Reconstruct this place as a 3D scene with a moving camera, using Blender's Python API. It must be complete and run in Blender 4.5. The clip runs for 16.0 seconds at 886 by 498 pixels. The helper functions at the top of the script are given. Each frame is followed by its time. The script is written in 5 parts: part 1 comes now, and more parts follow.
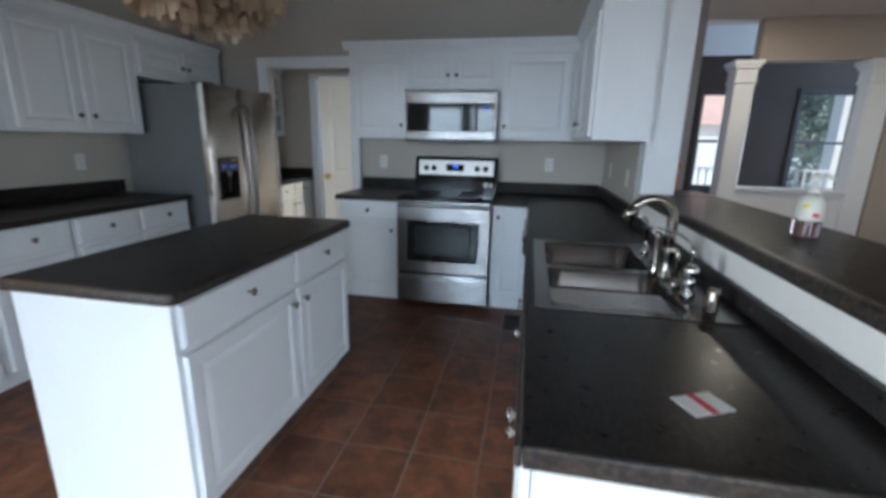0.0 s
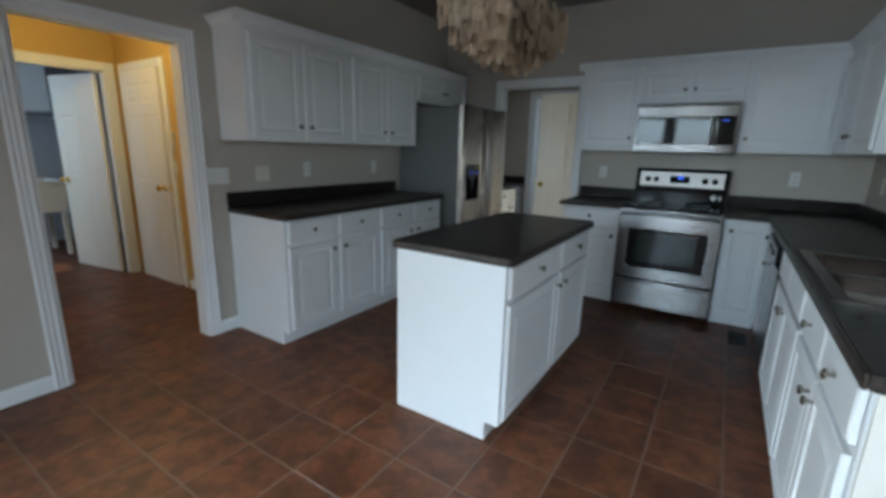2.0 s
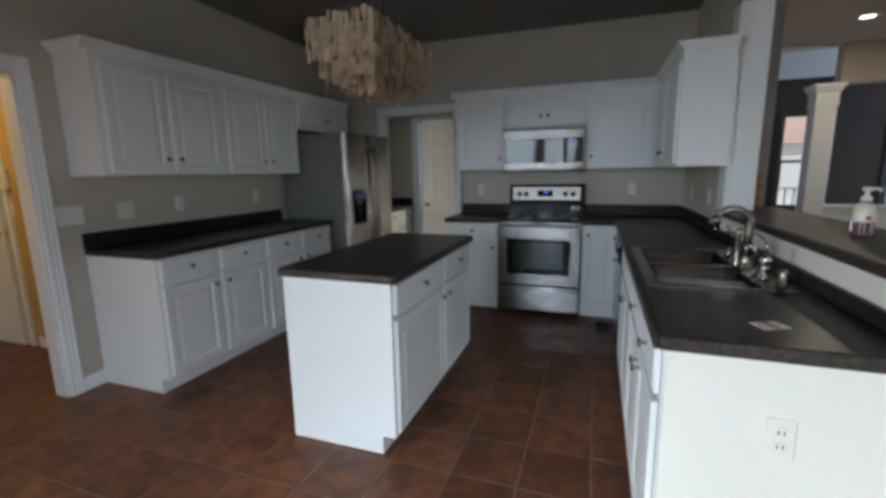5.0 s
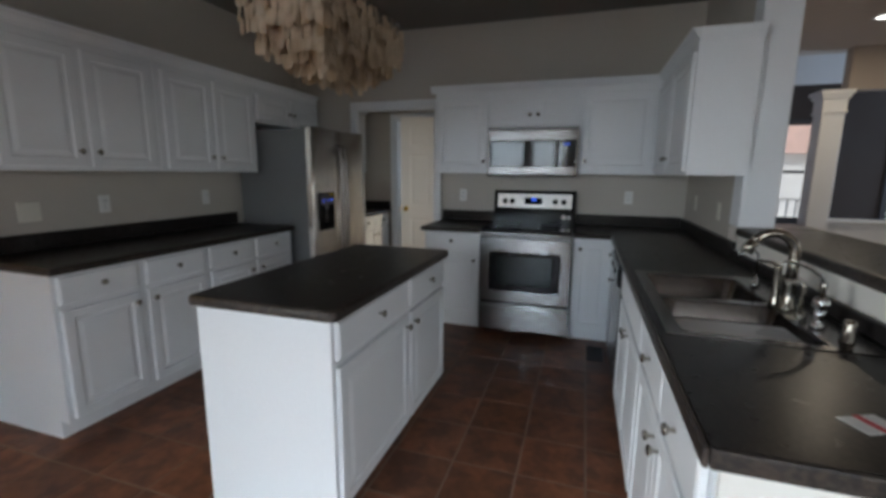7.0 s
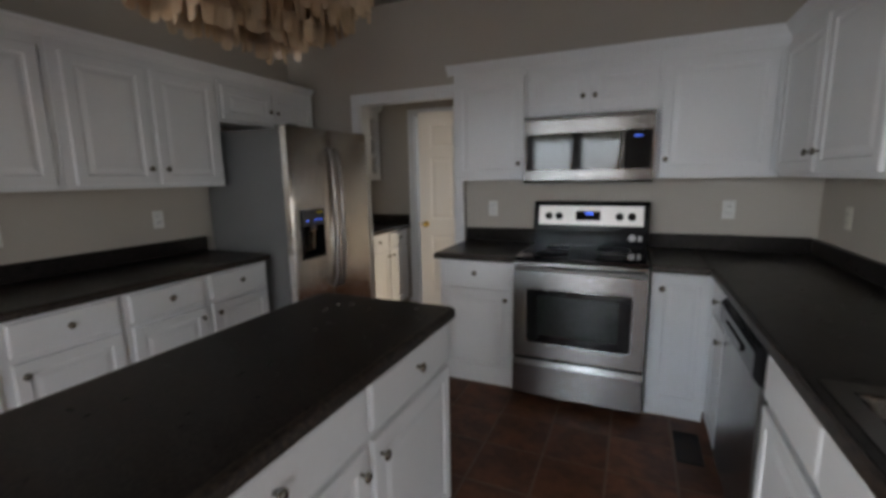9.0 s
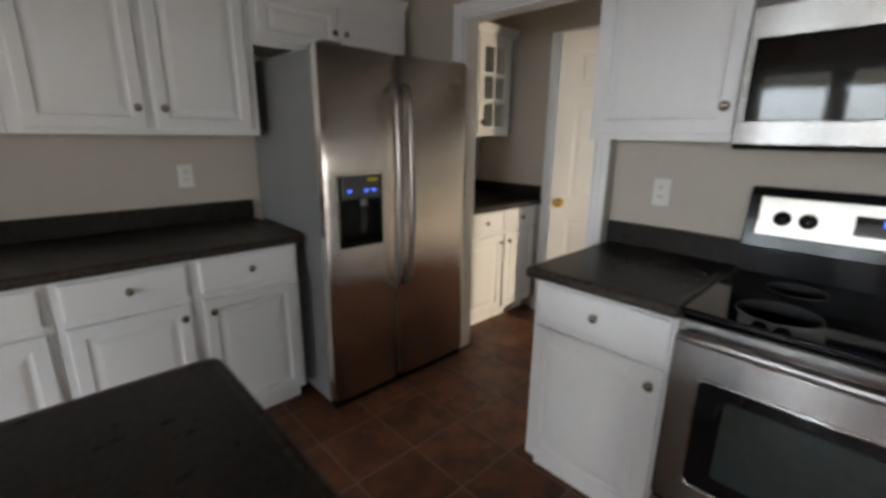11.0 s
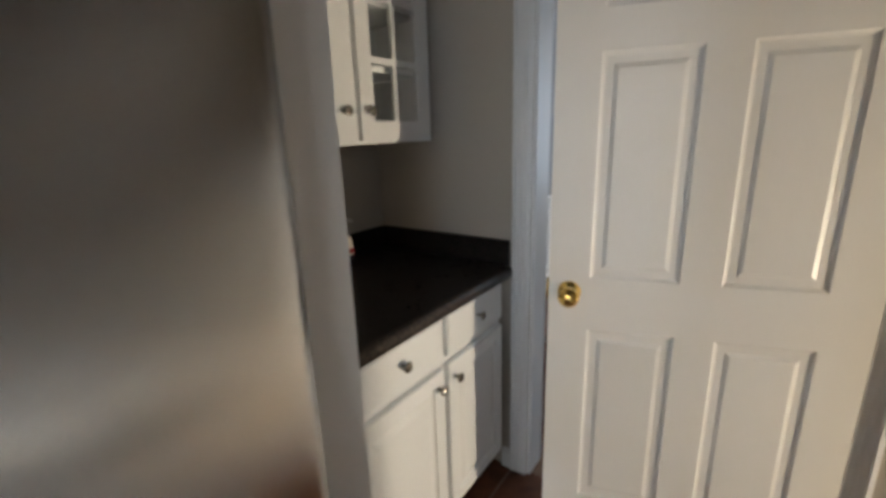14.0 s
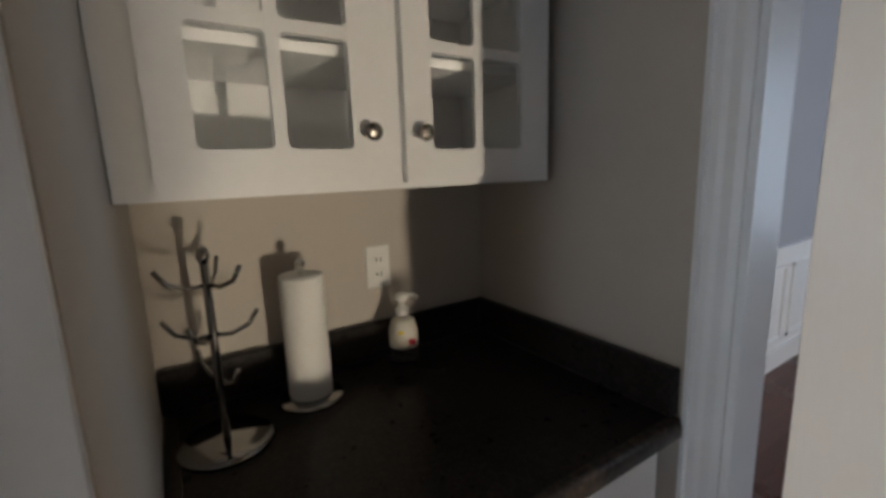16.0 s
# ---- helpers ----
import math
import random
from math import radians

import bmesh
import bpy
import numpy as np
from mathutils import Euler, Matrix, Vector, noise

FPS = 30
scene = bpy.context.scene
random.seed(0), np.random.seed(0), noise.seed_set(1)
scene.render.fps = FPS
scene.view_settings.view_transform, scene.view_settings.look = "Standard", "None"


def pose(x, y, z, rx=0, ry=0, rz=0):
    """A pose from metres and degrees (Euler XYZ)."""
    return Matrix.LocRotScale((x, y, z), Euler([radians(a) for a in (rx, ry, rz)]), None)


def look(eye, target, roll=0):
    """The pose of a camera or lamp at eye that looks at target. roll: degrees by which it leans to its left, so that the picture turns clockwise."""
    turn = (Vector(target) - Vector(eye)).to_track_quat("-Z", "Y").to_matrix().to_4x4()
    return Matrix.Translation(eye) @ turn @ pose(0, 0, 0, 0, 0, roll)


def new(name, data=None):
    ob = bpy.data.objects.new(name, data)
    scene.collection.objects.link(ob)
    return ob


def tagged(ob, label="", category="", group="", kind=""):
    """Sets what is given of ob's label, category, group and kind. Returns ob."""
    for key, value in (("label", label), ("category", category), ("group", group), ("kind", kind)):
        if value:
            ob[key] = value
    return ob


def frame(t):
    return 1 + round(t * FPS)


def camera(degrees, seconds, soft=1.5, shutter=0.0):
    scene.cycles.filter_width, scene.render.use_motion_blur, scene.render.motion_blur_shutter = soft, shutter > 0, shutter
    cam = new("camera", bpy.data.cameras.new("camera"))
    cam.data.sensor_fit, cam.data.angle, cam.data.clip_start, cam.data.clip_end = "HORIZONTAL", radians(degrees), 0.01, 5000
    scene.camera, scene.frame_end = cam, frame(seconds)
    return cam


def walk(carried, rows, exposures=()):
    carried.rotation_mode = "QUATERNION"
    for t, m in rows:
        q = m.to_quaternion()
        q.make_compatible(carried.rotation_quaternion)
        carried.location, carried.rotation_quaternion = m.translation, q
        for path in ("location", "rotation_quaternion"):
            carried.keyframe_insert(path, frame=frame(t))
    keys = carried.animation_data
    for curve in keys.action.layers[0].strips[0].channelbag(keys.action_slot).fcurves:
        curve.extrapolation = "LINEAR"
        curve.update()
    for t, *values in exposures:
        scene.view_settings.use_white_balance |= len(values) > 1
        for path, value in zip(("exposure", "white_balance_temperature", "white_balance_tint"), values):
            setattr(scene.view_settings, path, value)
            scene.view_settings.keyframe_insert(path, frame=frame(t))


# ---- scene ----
cam = camera(91.3, 16.0, soft=3.6, shutter=0.4)
PATH = [
    (0, (-0.065, 0.116, 1.358), (-0.435, 2.022, 0.877), 1.1),
    (0.5, (-0.073, -0.094, 1.33), (-0.582, 1.775, 0.833), -0.4),
    (1, (-0.151, -0.234, 1.336), (-0.961, 1.529, 0.852), -0.1),
    (1.5, (-0.267, -0.375, 1.352), (-1.289, 1.281, 0.889), 0.3),
    (2, (-0.359, -0.492, 1.352), (-1.417, 1.145, 0.902), 1.4),
    (2.5, (-0.379, -0.558, 1.379), (-1.574, 0.999, 0.993), 1.2),
    (3, (-0.257, -0.566, 1.392), (-1.443, 1.01, 1.062), 0.9),
    (3.5, (-0.149, -0.574, 1.379), (-1.165, 1.109, 1.013), 1.3),
    (4, (-0.129, -0.577, 1.353), (-0.967, 1.188, 0.923), 0.8),
    (4.2, (-0.166, -0.579, 1.351), (-0.884, 1.243, 0.946), 0.2),
    (6.3, (-0.249, -0.387, 1.405), (-0.888, 1.486, 1.116), -0.9),
    (6.5, (-0.238, -0.299, 1.386), (-0.872, 1.577, 1.105), 0.4),
    (7, (-0.287, -0.097, 1.38), (-0.889, 1.778, 1.035), 0.5),
    (7.5, (-0.36, 0.136, 1.38), (-0.891, 2.035, 1.046), 0.1),
    (8, (-0.337, 0.393, 1.38), (-1.005, 2.243, 1.019), -0.1),
    (8.5, (-0.33, 0.64, 1.385), (-1.111, 2.443, 1.013), -0.6),
    (9, (-0.45, 0.927, 1.409), (-1.246, 2.733, 1.081), -1.0),
    (9.5, (-0.5, 1.223, 1.392), (-1.485, 2.919, 1.003), -1.1),
    (11.8, (-1.074, 2.65, 1.39), (-2.524, 3.93, 0.88), 1.4),
    (12, (-1.182, 2.751, 1.395), (-2.606, 4.071, 0.918), 1.2),
    (12.5, (-1.376, 3.015, 1.38), (-2.862, 4.253, 0.868), -0.1),
    (13, (-1.623, 3.236, 1.38), (-3.009, 4.58, 0.856), 0.3),
    (13.5, (-1.853, 3.421, 1.365), (-2.994, 4.979, 0.846), -1.1),
    (14, (-1.952, 3.651, 1.407), (-3.082, 5.22, 0.897), -1.9),
    (14.5, (-2.061, 3.897, 1.376), (-3.298, 5.387, 0.879), -0.8),
    (15, (-2.175, 4.064, 1.381), (-3.578, 5.402, 0.887), -1.8),
    (15.5, (-2.233, 4.204, 1.421), (-3.865, 5.304, 1.066), -1.8),
    (16, (-2.248, 4.265, 1.416), (-3.907, 5.323, 1.059), -2.0),
]
EXPOSURES = [(0.0, -0.48, 5450, 4), (0.5, -0.50, 5450, 4), (1.0, -0.63, 5500, 2), (1.5, -0.88, 5500, 0), (2.5, -1.12, 5520, -2), (4.0, -1.14, 5800, 2), (6.5, -1.14, 5950, 6), (8.0, -1.12, 6150, 8), (9.0, -0.9, 6450, 10), (9.5, -0.57, 6600, 10), (12.0, -0.07, 6450, 8), (13.5, -0.14, 6200, 8), (14.5, -0.34, 6100, 9), (15.0, -0.52, 6050, 10), (15.5, -0.64, 6000, 10), (16.0, -0.46, 5980, 10)]
walk(cam, [(t, look(eye, target, roll)) for t, eye, target, roll in PATH], EXPOSURES)

# ---- light ----
world = bpy.data.worlds.new("sky")
scene.world = world
world.use_nodes = True
wn = world.node_tree
sky = wn.nodes.new("ShaderNodeTexSky")
sky.sky_type, sky.sun_disc, sky.sun_elevation, sky.sun_rotation = "NISHITA", False, radians(25), radians(160)
wn.links.new(sky.outputs[0], wn.nodes["Background"].inputs[0])
wn.nodes["Background"].inputs[1].default_value = 0.15


def area(name, m, w, h, power, colour):
    data = bpy.data.lights.new(name, "AREA")
    data.shape, data.size, data.size_y, data.energy, data.color = "RECTANGLE", w, h, power, colour
    ob = new(name, data)
    ob.matrix_world = m
    return ob


def day_window(name, m, w, h, power, colour, spread=106):
    """Skylight coming down through a glazed opening."""
    ob = area(name, m, w, h, power, colour)
    ob.data.spread = radians(spread)
    return ob


def bulb(name, at, radius, power, colour):
    data = bpy.data.lights.new(name, "POINT")
    data.shadow_soft_size, data.energy, data.color = radius, power, colour
    ob = new(name, data)
    ob.location = at
    return ob


DAY, WARM = (0.80, 0.90, 1.0), (1.0, 0.72, 0.42)
sun = bpy.data.lights.new("sun", "SUN")
sun.energy, sun.angle, sun.color = 5.0, radians(0.6), (1.0, 0.93, 0.84)
new("sun", sun).matrix_basis = look((0, 0, 0), (-0.35, 0.62, -0.85))
for wx, tx in ((-2.085, -1.3), (-1.095, -0.5)):
    day_window("daylight", look((wx - 0.2, -3.72, 1.38), (tx - 0.2, -1.72, -0.52)), 0.84, 1.95, 74, DAY, 101)
# Added lamp at an invented west window, brightening the west-facing fronts.
day_window("daylight", look((-3.97, -2.50, 1.40), (-1.97, -1.10, 0.10)), 1.15, 1.8, 140, (0.97, 0.96, 0.93), 104)
day_window("patio_daylight", look((1.50, -3.72, 1.15), (0.15, -1.72, -0.70)), 1.75, 1.9, 92, (0.88, 0.94, 1.0), 101)
# Added lamp at an unseen east opening, brightening family room and kitchen.
area("daylight", look((5.98, 1.5, 1.6), (0, 1.8, 0.9)), 2.5, 1.6, 44, (1.0, 0.94, 0.86))
# Added fill before a solid wall, brightening the sun room's sloping ceiling.
area("sunroom_fill_light", look((5.78, 6.75, 1.7), (2.0, 6.9, 3.0)), 0.9, 1.5, 170, (0.72, 0.84, 1.0))
# Added lamp for the cool dining room light; no window stands behind it.
area("daylight", look((-1.2, 8.3, 1.5), (-3.2, 7.0, 1.2)), 1.4, 1.4, 26, (0.72, 0.85, 1.0))
# Added low lamp for the warm light across the pantry; its source is unseen.
area("pantry_low_light", look((0.80, 4.84, 0.45), (-3.3, 4.62, 1.0)), 0.12, 0.20, 82, (1.0, 0.82, 0.58))
bulb("hall_bulb", (-4.3, 0.7, 2.35), 0.06, 58, (1.0, 0.70, 0.28))
# Added fill, with no window behind it, to brighten the open laundry door.
area("laundry_fill_light", look((-6.7, -0.55, 1.5), (-6.6, 1.3, 0.9)), 0.9, 1.2, 55, (0.72, 0.85, 1.0))
area("recessed_beam", look((2.1, 4.9, 2.732), (2.1, 4.92, 0)), 0.11, 0.11, 22, (1.0, 0.80, 0.58))

# ---- materials ----


def material(name, colour, rough=0.5, metal=0.0, spread=0.06, grain=40.0, bump=0.0, stain=2.0, coat=0.0, stretch=None, island=False, rough_spread=0.08, second=None, second_scale=6.0, spec=0.5):
    """A surface with fine grain, broad stains, light wear and a little relief."""
    mat = bpy.data.materials.new(name)
    mat.use_nodes = True
    nt = mat.node_tree
    n, l = nt.nodes, nt.links
    bs = n["Principled BSDF"]
    tc = n.new("ShaderNodeTexCoord")
    mp = n.new("ShaderNodeMapping")
    l.new(tc.outputs["Object"], mp.inputs[0])
    if stretch:
        mp.inputs["Scale"].default_value = stretch
    fine = n.new("ShaderNodeTexNoise")
    fine.inputs["Scale"].default_value, fine.inputs["Detail"].default_value = grain, 5
    broad = n.new("ShaderNodeTexNoise")
    broad.inputs["Scale"].default_value, broad.inputs["Detail"].default_value = stain, 4
    l.new(mp.outputs[0], fine.inputs["Vector"])
    l.new(tc.outputs["Object"], broad.inputs["Vector"])
    add = n.new("ShaderNodeMath")
    add.operation = "ADD"
    l.new(fine.outputs[0], add.inputs[0])
    l.new(broad.outputs[0], add.inputs[1])
    ramp = n.new("ShaderNodeMapRange")
    ramp.inputs[1].default_value, ramp.inputs[2].default_value = 0.6, 1.4
    ramp.inputs[3].default_value, ramp.inputs[4].default_value = 1 - spread, 1 + spread
    l.new(add.outputs[0], ramp.inputs[0])
    base = n.new("ShaderNodeMix")
    base.data_type = "RGBA"
    base.inputs["A"].default_value = (*colour, 1)
    base.inputs["B"].default_value = (*(second or colour), 1)
    blot = n.new("ShaderNodeTexNoise")
    blot.inputs["Scale"].default_value, blot.inputs["Detail"].default_value = second_scale, 6
    l.new(tc.outputs["Object"], blot.inputs["Vector"])
    mr = n.new("ShaderNodeMapRange")
    mr.inputs[1].default_value, mr.inputs[2].default_value = 0.42, 0.62
    l.new(blot.outputs[0], mr.inputs[0])
    l.new(mr.outputs[0], base.inputs["Factor"])
    scale = n.new("ShaderNodeVectorMath")
    scale.operation = "SCALE"
    l.new(base.outputs["Result"], scale.inputs[0])
    out = ramp.outputs[0]
    if island:
        oi = n.new("ShaderNodeObjectInfo")
        m2 = n.new("ShaderNodeMapRange")
        m2.inputs[3].default_value, m2.inputs[4].default_value = 0.82, 1.18
        l.new(oi.outputs["Random"], m2.inputs[0])
        mul = n.new("ShaderNodeMath")
        mul.operation = "MULTIPLY"
        l.new(out, mul.inputs[0])
        l.new(m2.outputs[0], mul.inputs[1])
        out = mul.outputs[0]
        geo = n.new("ShaderNodeVectorMath")
        geo.operation = "ADD"
        comb = n.new("ShaderNodeCombineXYZ")
        s7 = n.new("ShaderNodeMath")
        s7.operation = "MULTIPLY"
        s7.inputs[1].default_value = 37.0
        l.new(oi.outputs["Random"], s7.inputs[0])
        l.new(s7.outputs[0], comb.inputs[2])
        l.new(tc.outputs["Object"], geo.inputs[0])
        l.new(comb.outputs[0], geo.inputs[1])
        l.new(geo.outputs[0], blot.inputs["Vector"])
    l.new(out, scale.inputs["Scale"])
    l.new(scale.outputs[0], bs.inputs["Base Color"])
    rr = n.new("ShaderNodeMapRange")
    rr.inputs[1].default_value, rr.inputs[2].default_value = 0.3, 0.7
    rr.inputs[3].default_value, rr.inputs[4].default_value = max(0.02, rough - rough_spread), min(1, rough + rough_spread)
    l.new(broad.outputs[0], rr.inputs[0])
    l.new(rr.outputs[0], bs.inputs["Roughness"])
    bs.inputs["Metallic"].default_value = metal
    bs.inputs["Coat Weight"].default_value = coat
    bs.inputs["Specular IOR Level"].default_value = spec
    if bump:
        bp = n.new("ShaderNodeBump")
        bp.inputs["Strength"].default_value, bp.inputs["Distance"].default_value = bump, 0.004
        l.new(fine.outputs[0], bp.inputs["Height"])
        l.new(bp.outputs[0], bs.inputs["Normal"])
    return mat


def glowing(name, colour, strength):
    mat = bpy.data.materials.new(name)
    mat.use_nodes = True
    bs = mat.node_tree.nodes["Principled BSDF"]
    bs.inputs["Base Color"].default_value = (*colour, 1)
    bs.inputs["Emission Color"].default_value = (*colour, 1)
    bs.inputs["Emission Strength"].default_value = strength
    return mat


def clear(name, tint=(1, 1, 1), rough=0.0):
    mat = bpy.data.materials.new(name)
    mat.use_nodes = True
    bs = mat.node_tree.nodes["Principled BSDF"]
    bs.inputs["Base Color"].default_value = (*tint, 1)
    bs.inputs["Transmission Weight"].default_value = 1
    bs.inputs["Roughness"].default_value = rough
    bs.inputs["IOR"].default_value = 1.45
    return mat


WALL = material("greige_wall_paint", (0.50, 0.457, 0.40), 0.75, spread=0.03, grain=160, bump=0.12, stain=0.8)
# Darker than the same greige on the walls, standing in for dim light.
CEIL = material("dimmed_ceiling_paint", (0.21, 0.192, 0.175), 0.85, spread=0.03, grain=120, bump=0.15, stain=0.7)
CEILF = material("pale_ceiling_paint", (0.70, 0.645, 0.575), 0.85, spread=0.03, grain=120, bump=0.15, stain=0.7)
WHITE = material("white_cabinet_paint", (0.80, 0.81, 0.82), 0.34, spread=0.025, grain=60, bump=0.03, stain=1.5)
TRIM = material("white_trim_paint", (0.80, 0.81, 0.82), 0.38, spread=0.02, grain=60, bump=0.03)
DOORP = material("white_door_paint", (0.79, 0.765, 0.72), 0.40, spread=0.02, grain=80, bump=0.05, stretch=(6, 6, 0.6))
LAM = material("dark_laminate", (0.016, 0.0140, 0.0134), 0.30, spread=0.35, grain=170, stain=30, bump=0.02, second=(0.029, 0.0242, 0.022), second_scale=120, rough_spread=0.03, spec=0.14)
LAMEDGE = material("speckled_laminate_edge", (0.024, 0.020, 0.0175), 0.36, spread=0.35, grain=130, stain=24, bump=0.02, second=(0.058, 0.043, 0.034), second_scale=75, rough_spread=0.04, spec=0.25)
TILE = material("brown_floor_tile", (0.165, 0.063, 0.030), 0.40, spread=0.35, grain=26, bump=0.12, stain=3, island=True, second=(0.090, 0.036, 0.020), second_scale=9, spec=0.3)
GROUT = material("brown_grout", (0.19, 0.125, 0.088), 0.85, spread=0.2, grain=60, bump=0.2)
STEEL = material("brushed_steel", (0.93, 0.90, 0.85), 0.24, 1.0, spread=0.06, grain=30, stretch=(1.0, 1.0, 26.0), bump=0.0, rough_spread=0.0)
PANELS = material("satin_steel_panel", (0.62, 0.60, 0.575), 0.36, 1.0, spread=0.04, grain=30, rough_spread=0.03)
CREAM = material("cream_wall_paint", (0.80, 0.765, 0.70), 0.45, spread=0.03, grain=80, bump=0.05)
HANDLE = material("satin_steel_bar", (0.36, 0.35, 0.345), 0.30, 1.0, spread=0.04, grain=30, rough_spread=0.03)
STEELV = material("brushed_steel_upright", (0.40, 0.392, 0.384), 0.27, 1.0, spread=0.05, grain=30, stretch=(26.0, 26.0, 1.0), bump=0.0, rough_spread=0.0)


def brushed(mat, amount):
    """Fine brush lines: the surface leans a little to either side from line to line."""
    nt = mat.node_tree
    n, l = nt.nodes, nt.links
    geo, tc, noise, sep = n.new("ShaderNodeNewGeometry"), n.new("ShaderNodeTexCoord"), n.new("ShaderNodeTexWhiteNoise"), n.new("ShaderNodeSeparateColor")
    l.new(tc.outputs["Object"], noise.inputs["Vector"])
    l.new(noise.outputs["Color"], sep.inputs[0])
    lean = n.new("ShaderNodeMath")
    lean.operation = "ADD"
    l.new(sep.outputs[0], lean.inputs[0])
    l.new(sep.outputs[1], lean.inputs[1])
    shift = n.new("ShaderNodeMath")
    shift.operation = "MULTIPLY_ADD"
    shift.inputs[1].default_value, shift.inputs[2].default_value = amount, -amount
    l.new(lean.outputs[0], shift.inputs[0])
    side = n.new("ShaderNodeVectorMath")
    side.operation = "CROSS_PRODUCT"
    side.inputs[1].default_value = (0, 0, 1)
    l.new(geo.outputs["Normal"], side.inputs[0])
    along = n.new("ShaderNodeVectorMath")
    along.operation = "SCALE"
    l.new(side.outputs[0], along.inputs[0])
    l.new(shift.outputs[0], along.inputs["Scale"])
    total = n.new("ShaderNodeVectorMath")
    total.operation = "ADD"
    l.new(geo.outputs["Normal"], total.inputs[0])
    l.new(along.outputs[0], total.inputs[1])
    unit = n.new("ShaderNodeVectorMath")
    unit.operation = "NORMALIZE"
    l.new(total.outputs[0], unit.inputs[0])
    l.new(unit.outputs[0], n["Principled BSDF"].inputs["Normal"])


brushed(STEEL, 0.50)
steel_nodes = STEELV.node_tree
tangent = steel_nodes.nodes.new("ShaderNodeTangent")
tangent.direction_type, tangent.axis = "RADIAL", "Z"
steel_shader = steel_nodes.nodes["Principled BSDF"]
steel_nodes.links.new(tangent.outputs[0], steel_shader.inputs["Tangent"])
steel_shader.inputs["Anisotropic"].default_value, steel_shader.inputs["Anisotropic Rotation"].default_value = 0.92, 0.25
SINKS = material("satin_sink_steel", (0.17, 0.155, 0.145), 0.20, 1.0, spread=0.05, grain=30, rough_spread=0.05)
DISP = material("charcoal_plastic", (0.10, 0.10, 0.105), 0.4, spread=0.05, grain=200)
GREYP = material("grey_appliance_side", (0.17, 0.172, 0.172), 0.5, spread=0.04, grain=200, bump=0.05)
NICKEL = material("brushed_nickel", (0.36, 0.33, 0.285), 0.24, 1.0, spread=0.04)
CHROME = material("chrome", (0.80, 0.80, 0.80), 0.08, 1.0, spread=0.02, rough_spread=0.03)
# Copy of the chrome, darkened to paint in its dark reflections.
DCHROME = material("chrome_dark_reflection", (0.34, 0.335, 0.33), 0.10, 1.0, spread=0.04, rough_spread=0.04)
BRASS = material("polished_brass", (0.85, 0.60, 0.18), 0.12, 1.0, spread=0.03, rough_spread=0.04)
BLACK = material("black_plastic", (0.010, 0.010, 0.011), 0.15, spread=0.1, spec=0.25)
BLACKG = material("black_glass", (0.006, 0.006, 0.007), 0.05, spread=0.1, rough_spread=0.02, spec=0.5)
PLATE = material("cream_plastic", (0.70, 0.67, 0.58), 0.4, spread=0.02)
PLATEW = material("white_plastic", (0.76, 0.75, 0.72), 0.4, spread=0.02)
SHELL = material("capiz_shell", (0.52, 0.41, 0.28), 0.17, spread=0.2, grain=14, stain=7, rough_spread=0.14, second=(0.68, 0.59, 0.46), second_scale=12)


def translucent(mat, colour, share):
    """Lets light glow through a thin sheet."""
    nt = mat.node_tree
    tr, mix = nt.nodes.new("ShaderNodeBsdfTranslucent"), nt.nodes.new("ShaderNodeMixShader")
    tr.inputs["Color"].default_value = (*colour, 1)
    mix.inputs[0].default_value = share
    nt.links.new(nt.nodes["Principled BSDF"].outputs[0], mix.inputs[1])
    nt.links.new(tr.outputs[0], mix.inputs[2])
    nt.links.new(mix.outputs[0], nt.nodes["Material Output"].inputs["Surface"])


translucent(SHELL, (0.78, 0.62, 0.43), 0.5)
YELLOW = material("golden_wall_paint", (0.50, 0.33, 0.10), 0.75, spread=0.04, grain=140, bump=0.1)
DARKW = material("dark_brown_wall_paint", (0.055, 0.042, 0.038), 0.8, spread=0.05, grain=120, bump=0.1)
TAN = material("tan_wall_paint", (0.41, 0.35, 0.295), 0.75, spread=0.03, grain=120, bump=0.1)
BLUEW = material("grey_blue_wall_paint", (0.34, 0.35, 0.38), 0.75, spread=0.03, grain=120, bump=0.1)
# White wall whose bluish shade is mixed into the colour.
MAUVE = material("shaded_white_wall_paint", (0.42, 0.39, 0.41), 0.75, spread=0.03, grain=120, bump=0.1)
WOODF = material("dark_red_wood", (0.085, 0.026, 0.016), 0.3, spread=0.4, grain=12, stretch=(8, 0.6, 1), island=True)
PAPER = material("white_paper", (0.80, 0.79, 0.76), 0.8, spread=0.03, grain=120, bump=0.25)
RED = material("red_print", (0.55, 0.03, 0.05), 0.5)
SOAP = clear("clear_soap", (0.85, 0.72, 0.80), 0.05)
CLEAR = clear("clear_plastic", (0.95, 0.95, 0.95), 0.05)
GLASS = clear("window_glass")
YLAB = material("yellow_label", (0.75, 0.60, 0.04), 0.5)
BLUE = glowing("blue_display", (0.06, 0.16, 1.0), 4.0)
BLUEDIM = glowing("dim_blue_display", (0.05, 0.13, 0.8), 0.7)
# Dark grey frames, with the backlit shade also put into the colour.
FRAMED = material("dark_backlit_window_frame", (0.045, 0.045, 0.052), 0.5, spread=0.1)
OVENGLASS = material("smoked_oven_glass", (0.030, 0.036, 0.034), 0.06, spread=0.2, rough_spread=0.03, spec=0.6)
BROWN = material("dark_brown_niche_lining", (0.13, 0.095, 0.075), 0.8, spread=0.05, grain=120, bump=0.1)
LAMPG = glowing("lamp_lens", (1.0, 0.93, 0.82), 8.0)
CONC = material("pale_deck", (0.82, 0.82, 0.82), 0.8, spread=0.1)
